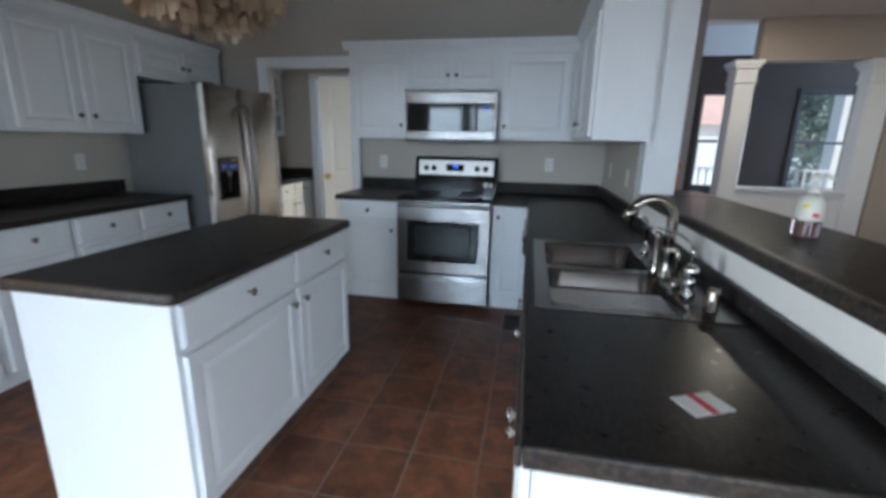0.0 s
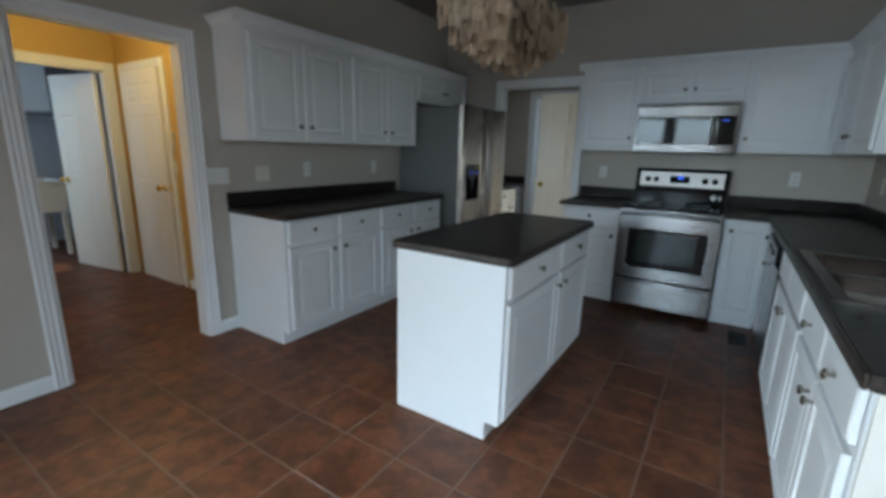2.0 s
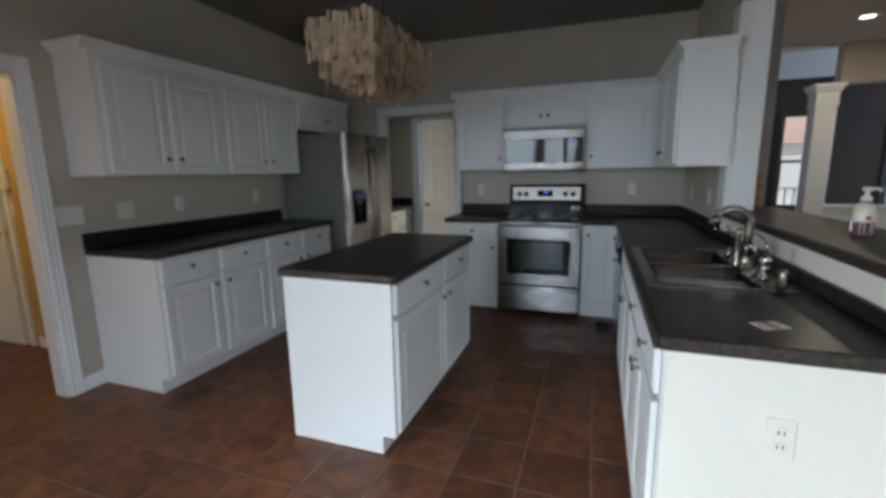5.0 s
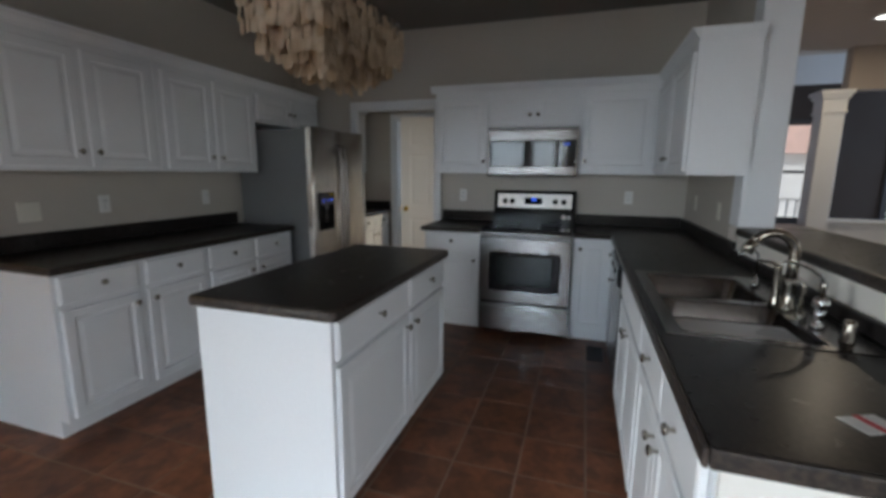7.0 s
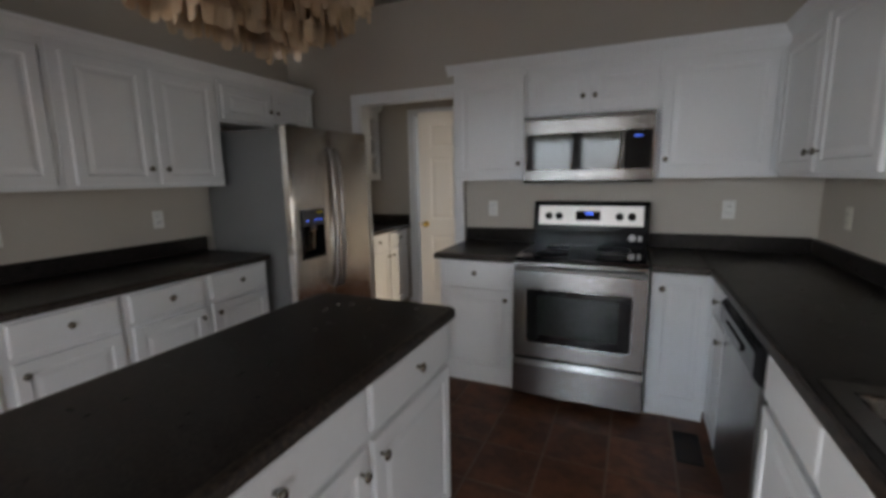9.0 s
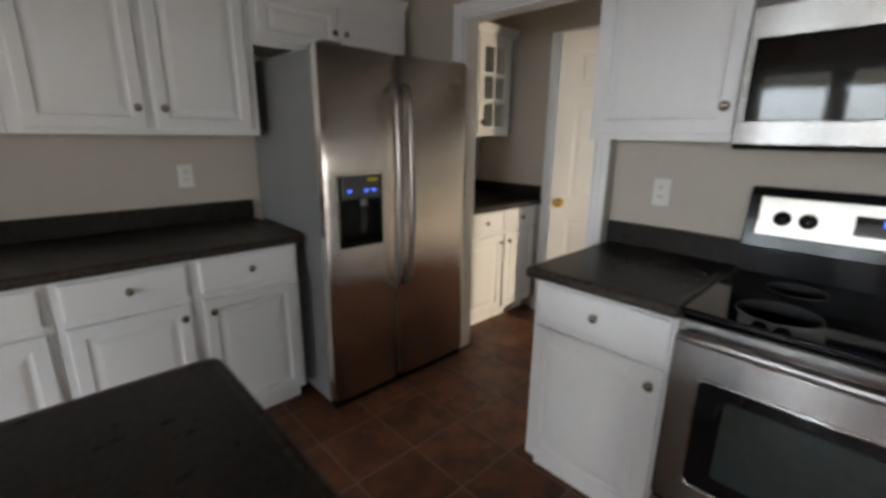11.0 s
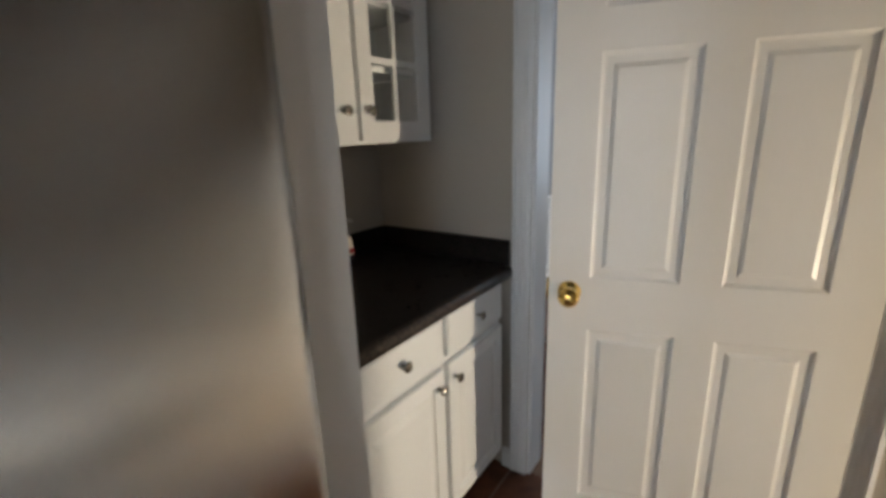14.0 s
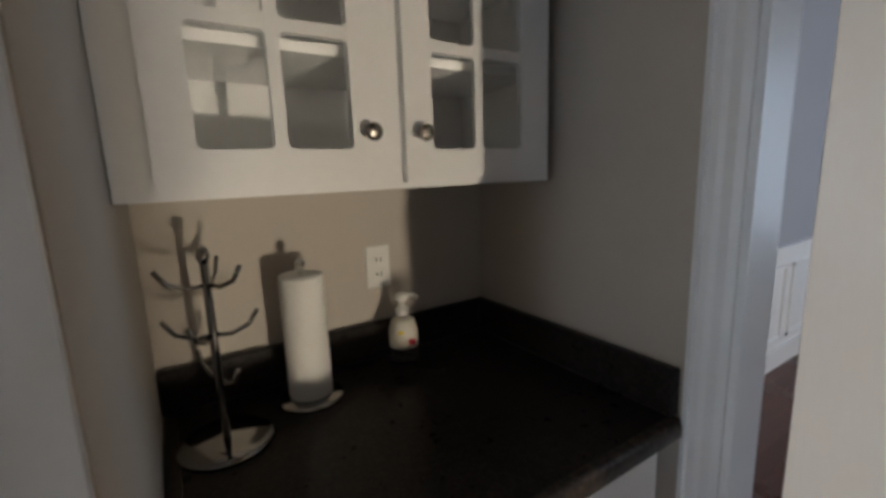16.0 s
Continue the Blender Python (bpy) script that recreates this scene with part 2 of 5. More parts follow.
BRICKM = material("pink_brick_siding", (0.72, 0.50, 0.44), 0.8, spread=0.15, grain=30, bump=0.2)
LEAF = material("leaf_green", (0.10, 0.16, 0.14), 0.6, spread=0.4)
ORANGE = material("orange_stained_wood", (0.55, 0.20, 0.05), 0.5, spread=0.25, grain=20, bump=0.1)
BARK = material("bark", (0.12, 0.09, 0.07), 0.9, spread=0.3, bump=0.4)

# ---- mesh tools ----


def box(bm, x0, y0, z0, x1, y1, z1, bevel=0.0, seg=1):
    vs = [bm.verts.new((x, y, z)) for x in (x0, x1) for y in (y0, y1) for z in (z0, z1)]
    fs = [bm.faces.new([vs[i] for i in q]) for q in ((0, 1, 3, 2), (4, 6, 7, 5), (0, 4, 5, 1), (2, 3, 7, 6), (0, 2, 6, 4), (1, 5, 7, 3))]
    if bevel:
        es = list({e for f in fs for e in f.edges})
        bmesh.ops.bevel(bm, geom=es, offset=bevel, segments=seg, affect="EDGES", profile=0.5)
    return bm


def boxes(*rows, bevel=0.0):
    bm = bmesh.new()
    for r in rows:
        box(bm, *r, bevel=bevel)
    return bm


def lathe(profile, seg=20, at=(0, 0, 0), axis="z"):
    """A turned solid from (radius, height) pairs."""
    bm = bmesh.new()
    rings = []
    for r, h in profile:
        ring = []
        for k in range(seg):
            a = 2 * math.pi * k / seg
            p = (r * math.cos(a), r * math.sin(a), h)
            if axis == "y":
                p = (p[0], -p[2], p[1])
            if axis == "x":
                p = (p[2], p[0], p[1])
            ring.append(bm.verts.new(Vector(p) + Vector(at)))
        rings.append(ring)
    for a, b in zip(rings, rings[1:]):
        for k in range(seg):
            bm.faces.new((a[k], a[(k + 1) % seg], b[(k + 1) % seg], b[k]))
    bm.faces.new(rings[0][::-1])
    bm.faces.new(rings[-1])
    bmesh.ops.recalc_face_normals(bm, faces=bm.faces)
    for f in bm.faces:
        f.smooth = True
    return bm


def tube(points, r, seg=10, taper=1.0):
    """A round bar along a line of points."""
    bm = bmesh.new()
    pts = [Vector(p) for p in points]
    rings = []
    side = None
    for i, p in enumerate(pts):
        d = (pts[min(i + 1, len(pts) - 1)] - pts[max(i - 1, 0)]).normalized()
        if side is None:
            side = d.orthogonal().normalized()
        side = (side - d * side.dot(d)).normalized()
        up = d.cross(side)
        rad = r * (1 + (taper - 1) * i / max(1, len(pts) - 1))
        rings.append([bm.verts.new(p + rad * (math.cos(2 * math.pi * k / seg) * side + math.sin(2 * math.pi * k / seg) * up)) for k in range(seg)])
    for a, b in zip(rings, rings[1:]):
        for k in range(seg):
            bm.faces.new((a[k], a[(k + 1) % seg], b[(k + 1) % seg], b[k]))
    bm.faces.new(rings[0][::-1])
    bm.faces.new(rings[-1])
    bmesh.ops.recalc_face_normals(bm, faces=bm.faces)
    for f in bm.faces:
        f.smooth = True
    return bm


def loft(bm, x0, z0, x1, z1, rings, y=0.0, sign=-1, back=True):
    """A rectangular face worked in steps: rings of (inset, height out of the plane). Faces -y, or +y with sign 1."""
    made = []
    for inset, out in rings:
        yy = y + sign * out
        made.append([bm.verts.new(p) for p in ((x0 + inset, yy, z0 + inset), (x1 - inset, yy, z0 + inset), (x1 - inset, yy, z1 - inset), (x0 + inset, yy, z1 - inset))])
    for a, b in zip(made, made[1:]):
        for k in range(4):
            q = (a[k], a[(k + 1) % 4], b[(k + 1) % 4], b[k])
            bm.faces.new(q if sign < 0 else q[::-1])
    bm.faces.new(made[-1] if sign < 0 else made[-1][::-1])
    if back:
        bm.faces.new(made[0][::-1] if sign < 0 else made[0])
    return bm


def surround(x0, z0, x1, z1, left, low, right, high, y0, y1):
    """A picture-frame board in one piece: outer rectangle, hole set in by the four widths, from y0 to y1."""
    bm = bmesh.new()
    o = ((x0, z0), (x1, z0), (x1, z1), (x0, z1))
    i = ((x0 + left, z0 + low), (x1 - right, z0 + low), (x1 - right, z1 - high), (x0 + left, z1 - high))
    v = {(k, y): [bm.verts.new((a, y, c)) for a, c in pts] for k, pts in (("o", o), ("i", i)) for y in (y0, y1)}
    for k in range(4):
        n = (k + 1) % 4
        bm.faces.new((v["o", y0][k], v["o", y0][n], v["i", y0][n], v["i", y0][k]))
        bm.faces.new((v["o", y1][n], v["o", y1][k], v["i", y1][k], v["i", y1][n]))
        bm.faces.new((v["o", y0][n], v["o", y0][k], v["o", y1][k], v["o", y1][n]))
        bm.faces.new((v["i", y0][k], v["i", y0][n], v["i", y1][n], v["i", y1][k]))
    bmesh.ops.recalc_face_normals(bm, faces=bm.faces)
    return bm


def rounded(x0, y0, x1, y1, r, n=5):
    out = []
    for cx, cy, a0 in ((x1 - r, y1 - r, 0), (x0 + r, y1 - r, 90), (x0 + r, y0 + r, 180), (x1 - r, y0 + r, 270)):
        out += [(cx + r * math.cos(radians(a0 + 90 * k / n)), cy + r * math.sin(radians(a0 + 90 * k / n))) for k in range(n + 1)]
    return out


def board_edge(x0, y0, x1, y1, z0, z1, r, soft):
    """The rolled rim of a worktop, with rounded corners; the top panel lies inside it."""
    bm = bmesh.new()
    steps = [(0.03, z0), (soft * 0.3, z0), (0.0, z0 + soft * 0.3), (0.0, z1 - soft), (soft * 0.3, z1 - soft * 0.3), (soft, z1), (0.025, z1)]
    rings = [[bm.verts.new((a, c, z)) for a, c in rounded(x0 + o, y0 + o, x1 - o, y1 - o, max(0.002, r - o))] for o, z in steps]
    for p, q in zip(rings, rings[1:]):
        for k in range(len(p)):
            f = bm.faces.new((p[k], p[(k + 1) % len(p)], q[(k + 1) % len(p)], q[k]))
            f.smooth = True
    bm.faces.new(rings[0][::-1])
    bmesh.ops.recalc_face_normals(bm, faces=bm.faces)
    return bm


def prism(profile, x0, x1, axis="x"):
    """An extruded section: (a, b) pairs in the plane across the axis."""
    bm = bmesh.new()
    place = {"x": lambda u, a, b: (u, a, b), "y": lambda u, a, b: (a, u, b), "z": lambda u, a, b: (a, b, u)}[axis]
    e0 = [bm.verts.new(place(x0, a, b)) for a, b in profile]
    e1 = [bm.verts.new(place(x1, a, b)) for a, b in profile]
    n = len(profile)
    for k in range(n):
        bm.faces.new((e0[k], e0[(k + 1) % n], e1[(k + 1) % n], e1[k]))
    bm.faces.new(e0[::-1])
    bm.faces.new(e1)
    bmesh.ops.recalc_face_normals(bm, faces=bm.faces)
    return bm


def part(name, bm, mat, parent=None, label="", m=None):
    me = bpy.data.meshes.new(name)
    bm.to_mesh(me)
    bm.free()
    me.materials.append(mat)
    ob = new(name, me)
    if parent:
        ob.parent = parent
    if m is not None:
        ob.matrix_basis = m
    if label:
        ob["label"] = label
    return ob


def thing(name, m, label, category, group=""):
    ob = new(name)
    ob.matrix_basis = m
    return tagged(ob, label, category, group)


def setting(name, bm, mat, label="", m=None):
    return tagged(part(name, bm, mat, None, label, m), kind="structure")


# ---- the large structure ----
CH = 2.745
WX, WY, RX = -3.32, 4.15, 0.56
setting("ceiling", boxes((WX - 0.1, -3.1, CH, RX + 0.1, 6.2, CH + 0.1)), CEIL, "flat greige kitchen ceiling, darkened for its dim light")
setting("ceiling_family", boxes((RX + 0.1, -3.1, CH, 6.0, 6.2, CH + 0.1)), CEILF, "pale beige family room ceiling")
# kitchen wall with the hall doorway and a raised arched opening
HY0, HY1, HT = 0.235, 1.04, 1.965
wl = boxes((WX - 0.12, HY1, 0, WX, WY, CH), (WX - 0.12, HY0, HT, WX, HY1, CH), (WX - 0.12, 0.03, 0, WX, HY0, CH), (WX - 0.12, -1.15, 0, WX, 0.03, 1.85), (WX - 0.12, -1.15, 2.5, WX, 0.03, CH), (WX - 0.12, -3.1, 0, WX, -2.75, CH), (WX - 0.12, -1.55, 0, WX, -1.15, CH), (WX - 0.12, -2.75, 0, WX, -1.55, 0.4), (WX - 0.12, -2.75, 2.3, WX, -1.55, CH))
arch = [(-1.15, 1.85)] + [(-1.15 + 1.18 * k / 18, 1.88 + 0.19 * math.sin(math.pi * k / 18)) for k in range(19)] + [(0.03, 1.85)]
setting("wall_west", wl, WALL, "greige painted wall with a cased doorway")
setting("niche_arch", prism(arch, WX - 0.07, WX - 0.015, "x"), TRIM, "white arched panel at the foot of a wall niche")
KX0, KX1, KT, WL, WT = -2.588, -1.725, 2.025, 4.09, 0.115
setting("wall_north", boxes((WX - 0.12, WL, 0, KX0, WL + WT, CH), (KX0, WL, KT, KX1, WL + WT, CH), (KX1, WL, 0, -1.66, WL + WT, CH), (-1.66, WY, 0, RX + 0.16, WY + 0.12, CH), (-1.66, WL, 2.155, RX, WY, CH)), WALL, "greige painted wall behind the range")
setting("wall_east", boxes((RX, 2.905, 0, RX + 0.16, WY, CH)), WALL, "greige painted wall with upper cabinets")
setting("beam", boxes((RX, -3.0, 2.37, RX + 0.16, 2.905, CH)), WALL, "greige painted header above the breakfast bar")
setting("wall_south", boxes((WX - 0.12, -3.1, 0, -2.5, -2.98, CH), (-2.5, -3.1, 2.35, -0.68, -2.98, CH), (-2.5, -3.1, 0, -0.68, -2.98, 0.3), (-1.67, -3.1, 0.3, -1.51, -2.98, 2.35), (-0.68, -3.1, 0, 0.25, -2.98, CH), (0.25, -3.1, 2.2, 2.05, -2.98, CH), (2.05, -3.1, 0, 6.0, -2.98, CH)), WALL, "greige wall with two tall windows and a patio door")
# The hole in this wall is unseen, left for the added east lamp.
setting("wall_family_east", boxes((5.85, -2.98, 0, 5.97, 0.2, CH), (5.85, 0.2, 0, 5.97, 2.8, 0.7), (5.85, 0.2, 2.4, 5.97, 2.8, CH), (5.85, 2.8, 0, 5.97, 9.0, CH)), TAN, "tan painted family room wall")
setting("wall_family_north", boxes((RX + 0.16, WY, 0, 1.22, WY + 0.12, CH)), MAUVE, "white wall with its mauve-grey shade painted in")
setting("wall_family_side", boxes((1.12, WY + 0.12, 0, 1.22, 9.0, 3.6)), MAUVE, "white wall with its mauve-grey shade painted in")
setting("subfloor", boxes((-8.2, -3.2, -0.2, 6.0, 9.1, -0.0022)), GROUT, "brown grout and base under the tiles")
setting("floor_family", boxes((RX + 0.1, -3.0, -0.01, 5.9, 9.0, 0.003)), WOODF, "dark wooden family room floor")

# pantry passage and dining room
setting("wall_pantry", boxes((WX - 0.12, WL + WT, 0, WX, 5.09, CH), (WX - 0.12, 5.09, 0, -2.59, 5.21, CH), (-2.59, 5.09, 2.035, -1.66, 5.21, CH), (-1.66, 5.09, 0, -0.6, 5.21, CH)), WALL, "greige painted pantry walls")
# Unseen wall added so its opening keeps the pantry lamp off the jamb.
setting("pantry_light_baffle", boxes((-0.72, WY + 0.12, 0, -0.64, 5.09, 0.08), (-0.72, WY + 0.12, 1.45, -0.64, 5.09, CH), (-0.72, WY + 0.12, 0.08, -0.64, 4.615, 1.45)), WALL, "unseen greige end wall whose opening trims the pantry light")
setting("ceiling_pantry", boxes((WX - 0.12, WY + 0.12, CH - 0.2, -0.6, 5.21, CH - 0.1)), CEIL, "greige pantry ceiling, darkened for its dim light")
setting("wall_dining", boxes((-3.52, 5.21, 0, -3.40, 9.0, CH), (-3.40, 8.9, 0, 1.2, 9.0, CH)), BLUEW, "grey dining room wall above wainscoting")
setting("ceiling_dining", boxes((-3.52, 5.21, 2.62, 1.2, 9.0, 2.7)), TRIM, "white dining room ceiling")
setting("crown_dining", prism([(-3.40, 2.62), (-3.29, 2.62), (-3.31, 2.59), (-3.38, 2.53), (-3.40, 2.51)], 5.22, 8.9, "y"), TRIM, "white crown moulding")
bm = boxes((-3.40, 5.22, 0, -3.385, 8.9, 0.80), (-3.40, 5.22, 0.0, -3.37, 8.9, 0.14), (-3.40, 5.22, 0.80, -3.36, 8.9, 0.86))
for y in (5.4, 6.2, 7.0, 7.8):
    for a in ((0, 0.20, 0.70, 0.225), (0, 0.70, 0.70, 0.725), (0, 0.2, 0.025, 0.725), (0.675, 0.2, 0.7, 0.725)):
        box(bm, -3.386, y + a[0], a[1], -3.372, y + a[2], a[3])
setting("wainscoting", bm, TRIM, "white panelled wainscoting with a chair rail")

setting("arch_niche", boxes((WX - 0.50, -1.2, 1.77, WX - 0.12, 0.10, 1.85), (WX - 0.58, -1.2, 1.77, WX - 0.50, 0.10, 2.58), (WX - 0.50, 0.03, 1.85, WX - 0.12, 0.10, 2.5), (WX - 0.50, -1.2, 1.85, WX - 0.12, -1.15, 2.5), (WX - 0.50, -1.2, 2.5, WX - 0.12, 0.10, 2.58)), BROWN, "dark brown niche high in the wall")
# hall and laundry room
setting("wall_hall", boxes((-5.5, 1.52, 0, WX - 0.12, 1.62, 2.5), (-5.58, HY1 + 0.38, 0, -5.5, 1.52, 2.5), (-5.58, 0.62, 2.0, -5.5, HY1 + 0.38, 2.5), (-5.58, 0.13, 0, -5.5, 0.62, 2.5), (-5.5, 0.13, 0, WX - 0.12, 0.20, 2.5)), YELLOW, "golden yellow painted hall walls in lamplight")
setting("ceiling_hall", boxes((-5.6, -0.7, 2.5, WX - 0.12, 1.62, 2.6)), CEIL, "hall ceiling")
setting("wall_laundry", boxes((-8.1, -0.6, 0, -8.0, 2.4, 2.5), (-8.0, 2.3, 0, -5.58, 2.4, 2.5), (-8.0, -0.7, 0, -5.58, -0.6, 2.5), (-8.1, -0.7, 2.5, -5.58, 2.4, 2.6)), BLUEW, "grey laundry room walls")


def casing(name, m, w, h, cw=0.085, jamb=0.12, label="white moulded door casing"):
    """Three fluted boards round an opening w wide and h high, with the jamb lining; local x across, front -y."""
    ob = tagged(new(name), label, kind="structure")
    ob.matrix_basis = m
    prof = [(0, 0), (0, -0.010), (0.012, -0.016), (0.030, -0.014), (0.040, -0.018), (0.055, -0.016), (cw - 0.012, -0.022), (cw, -0.018), (cw, 0)]
    part("casing_side", prism([(-a, b) for a, b in prof], 0.0, h + cw, "z"), TRIM, ob)
    part("casing_side", prism([(w + a, b) for a, b in prof], 0.0, h + cw, "z"), TRIM, ob)
    part("casing_head", prism([(b, h + a) for a, b in prof], 0.0, w, "x"), TRIM, ob)
    part("jamb", boxes((0.0, 0.002, 0, 0.014, jamb - 0.002, h), (w - 0.014, 0.002, 0, w, jamb - 0.002, h), (0.014, 0.002, h - 0.014, w - 0.014, jamb - 0.002, h)), TRIM, ob)
    return ob


casing("door_frame_1", pose(WX, HY0, 0, 0, 0, 90), HY1 - HY0, HT, 0.075)
casing("door_frame_2", pose(KX0, WL, 0), KX1 - KX0, KT, 0.068, WT)
casing("door_frame_3", pose(-2.59, 5.09, 0), 0.93, 2.035, 0.07)
casing("door_frame_4", pose(-5.5, 0.62, 0, 0, 0, 90), 0.80, 2.0, 0.075, 0.08)
casing("door_frame_5", pose(-5.35, 1.52, 0), 0.72, 2.0, 0.065, 0.01)


def skirting(name, x0, y0, x1, y1, side):
    d = 0.014
    h = 0.09
    prof = [(0, 0), (d, 0), (d, h - 0.02), (d * 0.5, h - 0.006), (d * 0.3, h), (0, h)]
    if x0 == x1:
        bm = prism([(x0 + side * a, b) for a, b in prof], y0, y1, "y")
    else:
        bm = prism([(y0 + side * a, b) for a, b in prof], x0, x1, "x")
    setting(name, bm, TRIM, "white moulded baseboard")


skirting("baseboard_1", WX, HY1 + 0.078, WX, 1.28, 1)
skirting("baseboard_2", WX, -2.98, WX, HY0 - 0.078, 1)
skirting("baseboard_3", -4.50, 1.52, WX - 0.125, 1.52, -1)
skirting("baseboard_4", -2.70, 5.09, -2.665, 5.09, -1)
skirting("baseboard_5", -1.59, 5.09, -0.7, 5.09, -1)


def window(name, m, w, h, label, mat=None):
    """A sash window in an opening w by h: frame, two sashes and panes. Local x across, z up, front -y."""
    mat = mat or TRIM
    f = 0.07 if mat is TRIM else 0.035
    ob = tagged(new(name), label, kind="structure")
    ob.matrix_basis = m
    part("window_frame", boxes((-f, -0.02, -f, 0, 0.08, h + f), (w, -0.02, -f, w + f, 0.08, h + f), (0, -0.02, h, w, 0.08, h + f)), mat, ob)
    part("window_sill", boxes((-f - 0.03, -0.06, -0.06, w + f + 0.03, 0.08, -0.002)), mat, ob)
    for k in (0, 1):
        z0, z1, y = (0.002, h / 2 + 0.02, 0.0) if k == 0 else (h / 2 - 0.02, h - 0.002, 0.035)
        part("sash", boxes((0.002, y, z0, 0.04, y + 0.03, z1), (w - 0.04, y, z0, w - 0.002, y + 0.03, z1), (0.04, y, z0, w - 0.04, y + 0.03, z0 + 0.04), (0.04, y, z1 - 0.04, w - 0.04, y + 0.03, z1)), mat, ob)
        pane = part("pane", boxes((0.04, y + 0.012, z0 + 0.04, w - 0.04, y + 0.018, z1 - 0.04)), GLASS, ob)
        pane.visible_shadow = False
    return ob


# Unseen window added round the west lamp.
window("added_window_5", pose(WX, -2.75, 0.4, 0, 0, 90), 1.2, 1.9, "wide white sash window, added unseen to light west-facing fronts")
window("window_1", pose(-2.5, -2.98, 0.3) @ pose(0.83, 0, 0, 0, 0, 180), 0.83, 2.05, "tall white sash window facing daylight")
window("window_2", pose(-1.51, -2.98, 0.3) @ pose(0.83, 0, 0, 0, 0, 180), 0.83, 2.05, "tall white sash window facing daylight")

window("patio_door_1", pose(0.25, -2.98, 0.02) @ pose(1.8, 0, 0, 0, 0, 180), 1.8, 2.18, "wide glazed patio door facing daylight")

# ---- family room and sun room beyond the bar ----
SY = 7.4
W3A, W3B = 2.34, 2.94
setting("wall_sunroom", boxes((1.22, SY, 0, W3A, SY + 0.12, 3.6), (W3A, SY, 0, W3B, SY + 0.12, 0.75), (W3A, SY, 2.13, W3B, SY + 0.12, 3.6), (W3B, SY, 0, 3.62, SY + 0.12, 3.6), (3.62, SY, 0, 4.32, SY + 0.12, 0.75), (3.62, SY, 2.13, 4.32, SY + 0.12, 3.6), (4.32, SY, 0, 5.85, SY + 0.12, 3.6)), DARKW, "dark brown sun room wall with two windows")
window("window_3", pose(W3A, SY, 0.75), W3B - W3A, 1.38, "dark-framed sash window above an outside railing", FRAMED)
window("window_4", pose(3.62, SY, 0.75), 0.70, 1.38, "dark-framed sash window above an outside railing", FRAMED)
setting("ceiling_sunroom", prism([(6.2, 3.55), (SY, 2.62), (SY, 2.72), (6.2, 3.65)], 1.22, 5.85, "x"), TRIM, "white sloping sun room ceiling")
setting("wall_gable", boxes((1.22, 6.16, CH + 0.1, 5.85, 6.2, 3.6)), TRIM, "white gable wall")
setting("header_sunroom", boxes((2.36, 5.9, 2.30, 5.85, 6.05, CH)), TAN, "beige painted header")
setting("half_wall", boxes((2.36, 5.9, 0.0, 3.5, 6.05, 0.86)), TRIM, "white painted half wall")
setting("half_wall_cap", boxes((2.33, 5.86, 0.86, 3.53, 6.09, 0.90), bevel=0.006), TRIM, "white moulded cap")
for nm, cx, lab in (("column", 2.25, "square white column with a moulded capital"), ("column", 3.58, "white square pilaster beside a tan wall")):
    c = thing(nm, pose(cx, 5.97, 0), lab, "column")
    part("shaft", boxes((-0.105, -0.105, 0.2, 0.105, 0.105, 2.06), bevel=0.008), TRIM, c)
    part("base", boxes((-0.125, -0.125, 0.0, 0.125, 0.125, 0.2), bevel=0.01), TRIM, c)
    part("collar", boxes((-0.12, -0.12, 2.06, 0.12, 0.12, 2.085), bevel=0.006), TRIM, c)
    part("capital", boxes((-0.11, -0.11, 2.085, 0.11, 0.11, 2.22), (-0.13, -0.13, 2.22, 0.13, 0.13, 2.26), (-0.15, -0.15, 2.26, 0.15, 0.15, 2.30)), TRIM, c)
setting("wall_tan", boxes((3.70, 5.85, 0, 5.85, 6.1, 2.30)), TAN, "tan painted wall beside the sun room")
post = thing("post", pose(RX + 0.105, 2.845, 1.09), "white square post standing on the breakfast bar", "post")
part("shaft", boxes((-0.109, -0.10, 0.0, 0.07, 0.058, 1.278), bevel=0.006), TRIM, post)
lamp = thing("recessed_light", pose(2.1, 4.9, CH), "round white recessed ceiling light, lit", "ceiling light")
part("trim_ring", lathe([(0.062, -0.001), (0.062, -0.006), (0.09, -0.008), (0.095, -0.001)], 28), TRIM, lamp)
part("lens", lathe([(0.06, -0.001), (0.06, -0.005), (0.05, -0.007)], 28), LAMPG, lamp)

# outside the sun room windows
setting("ground", boxes((-60, 9.2, -0.6, 80, 140, -0.5)), CONC, "pale ground outside")
setting("deck", boxes((1.0, SY + 0.13, -0.2, 8.0, 11.0, -0.05)), CONC, "pale deck boards")
rail = thing("railing", pose(1.2, 10.2, -0.05), "white wooden deck railing with square balusters", "railing")
part("top_rail", boxes((0, -0.04, 0.95, 6.6, 0.04, 1.0)), TRIM, rail)
part("bottom_rail", boxes((0, -0.03, 0.08, 6.6, 0.03, 0.14)), TRIM, rail)
for k in range(44):
    part("baluster", boxes((0.1 + k * 0.15, -0.018, 0.14, 0.136 + k * 0.15, 0.018, 0.95)), TRIM, rail)
house = thing("neighbour_house", pose(2.0, 24, -0.5), "pale neighbouring house with a pink tiled roof", "house")
part("wall", boxes((0, 0, 0, 7.5, 6, 2.9)), CONC, house)
part("roof", prism([(-0.4, 2.9), (6.4, 2.9), (3, 6.8)], -0.4, 7.9, "x"), BRICKM, house)

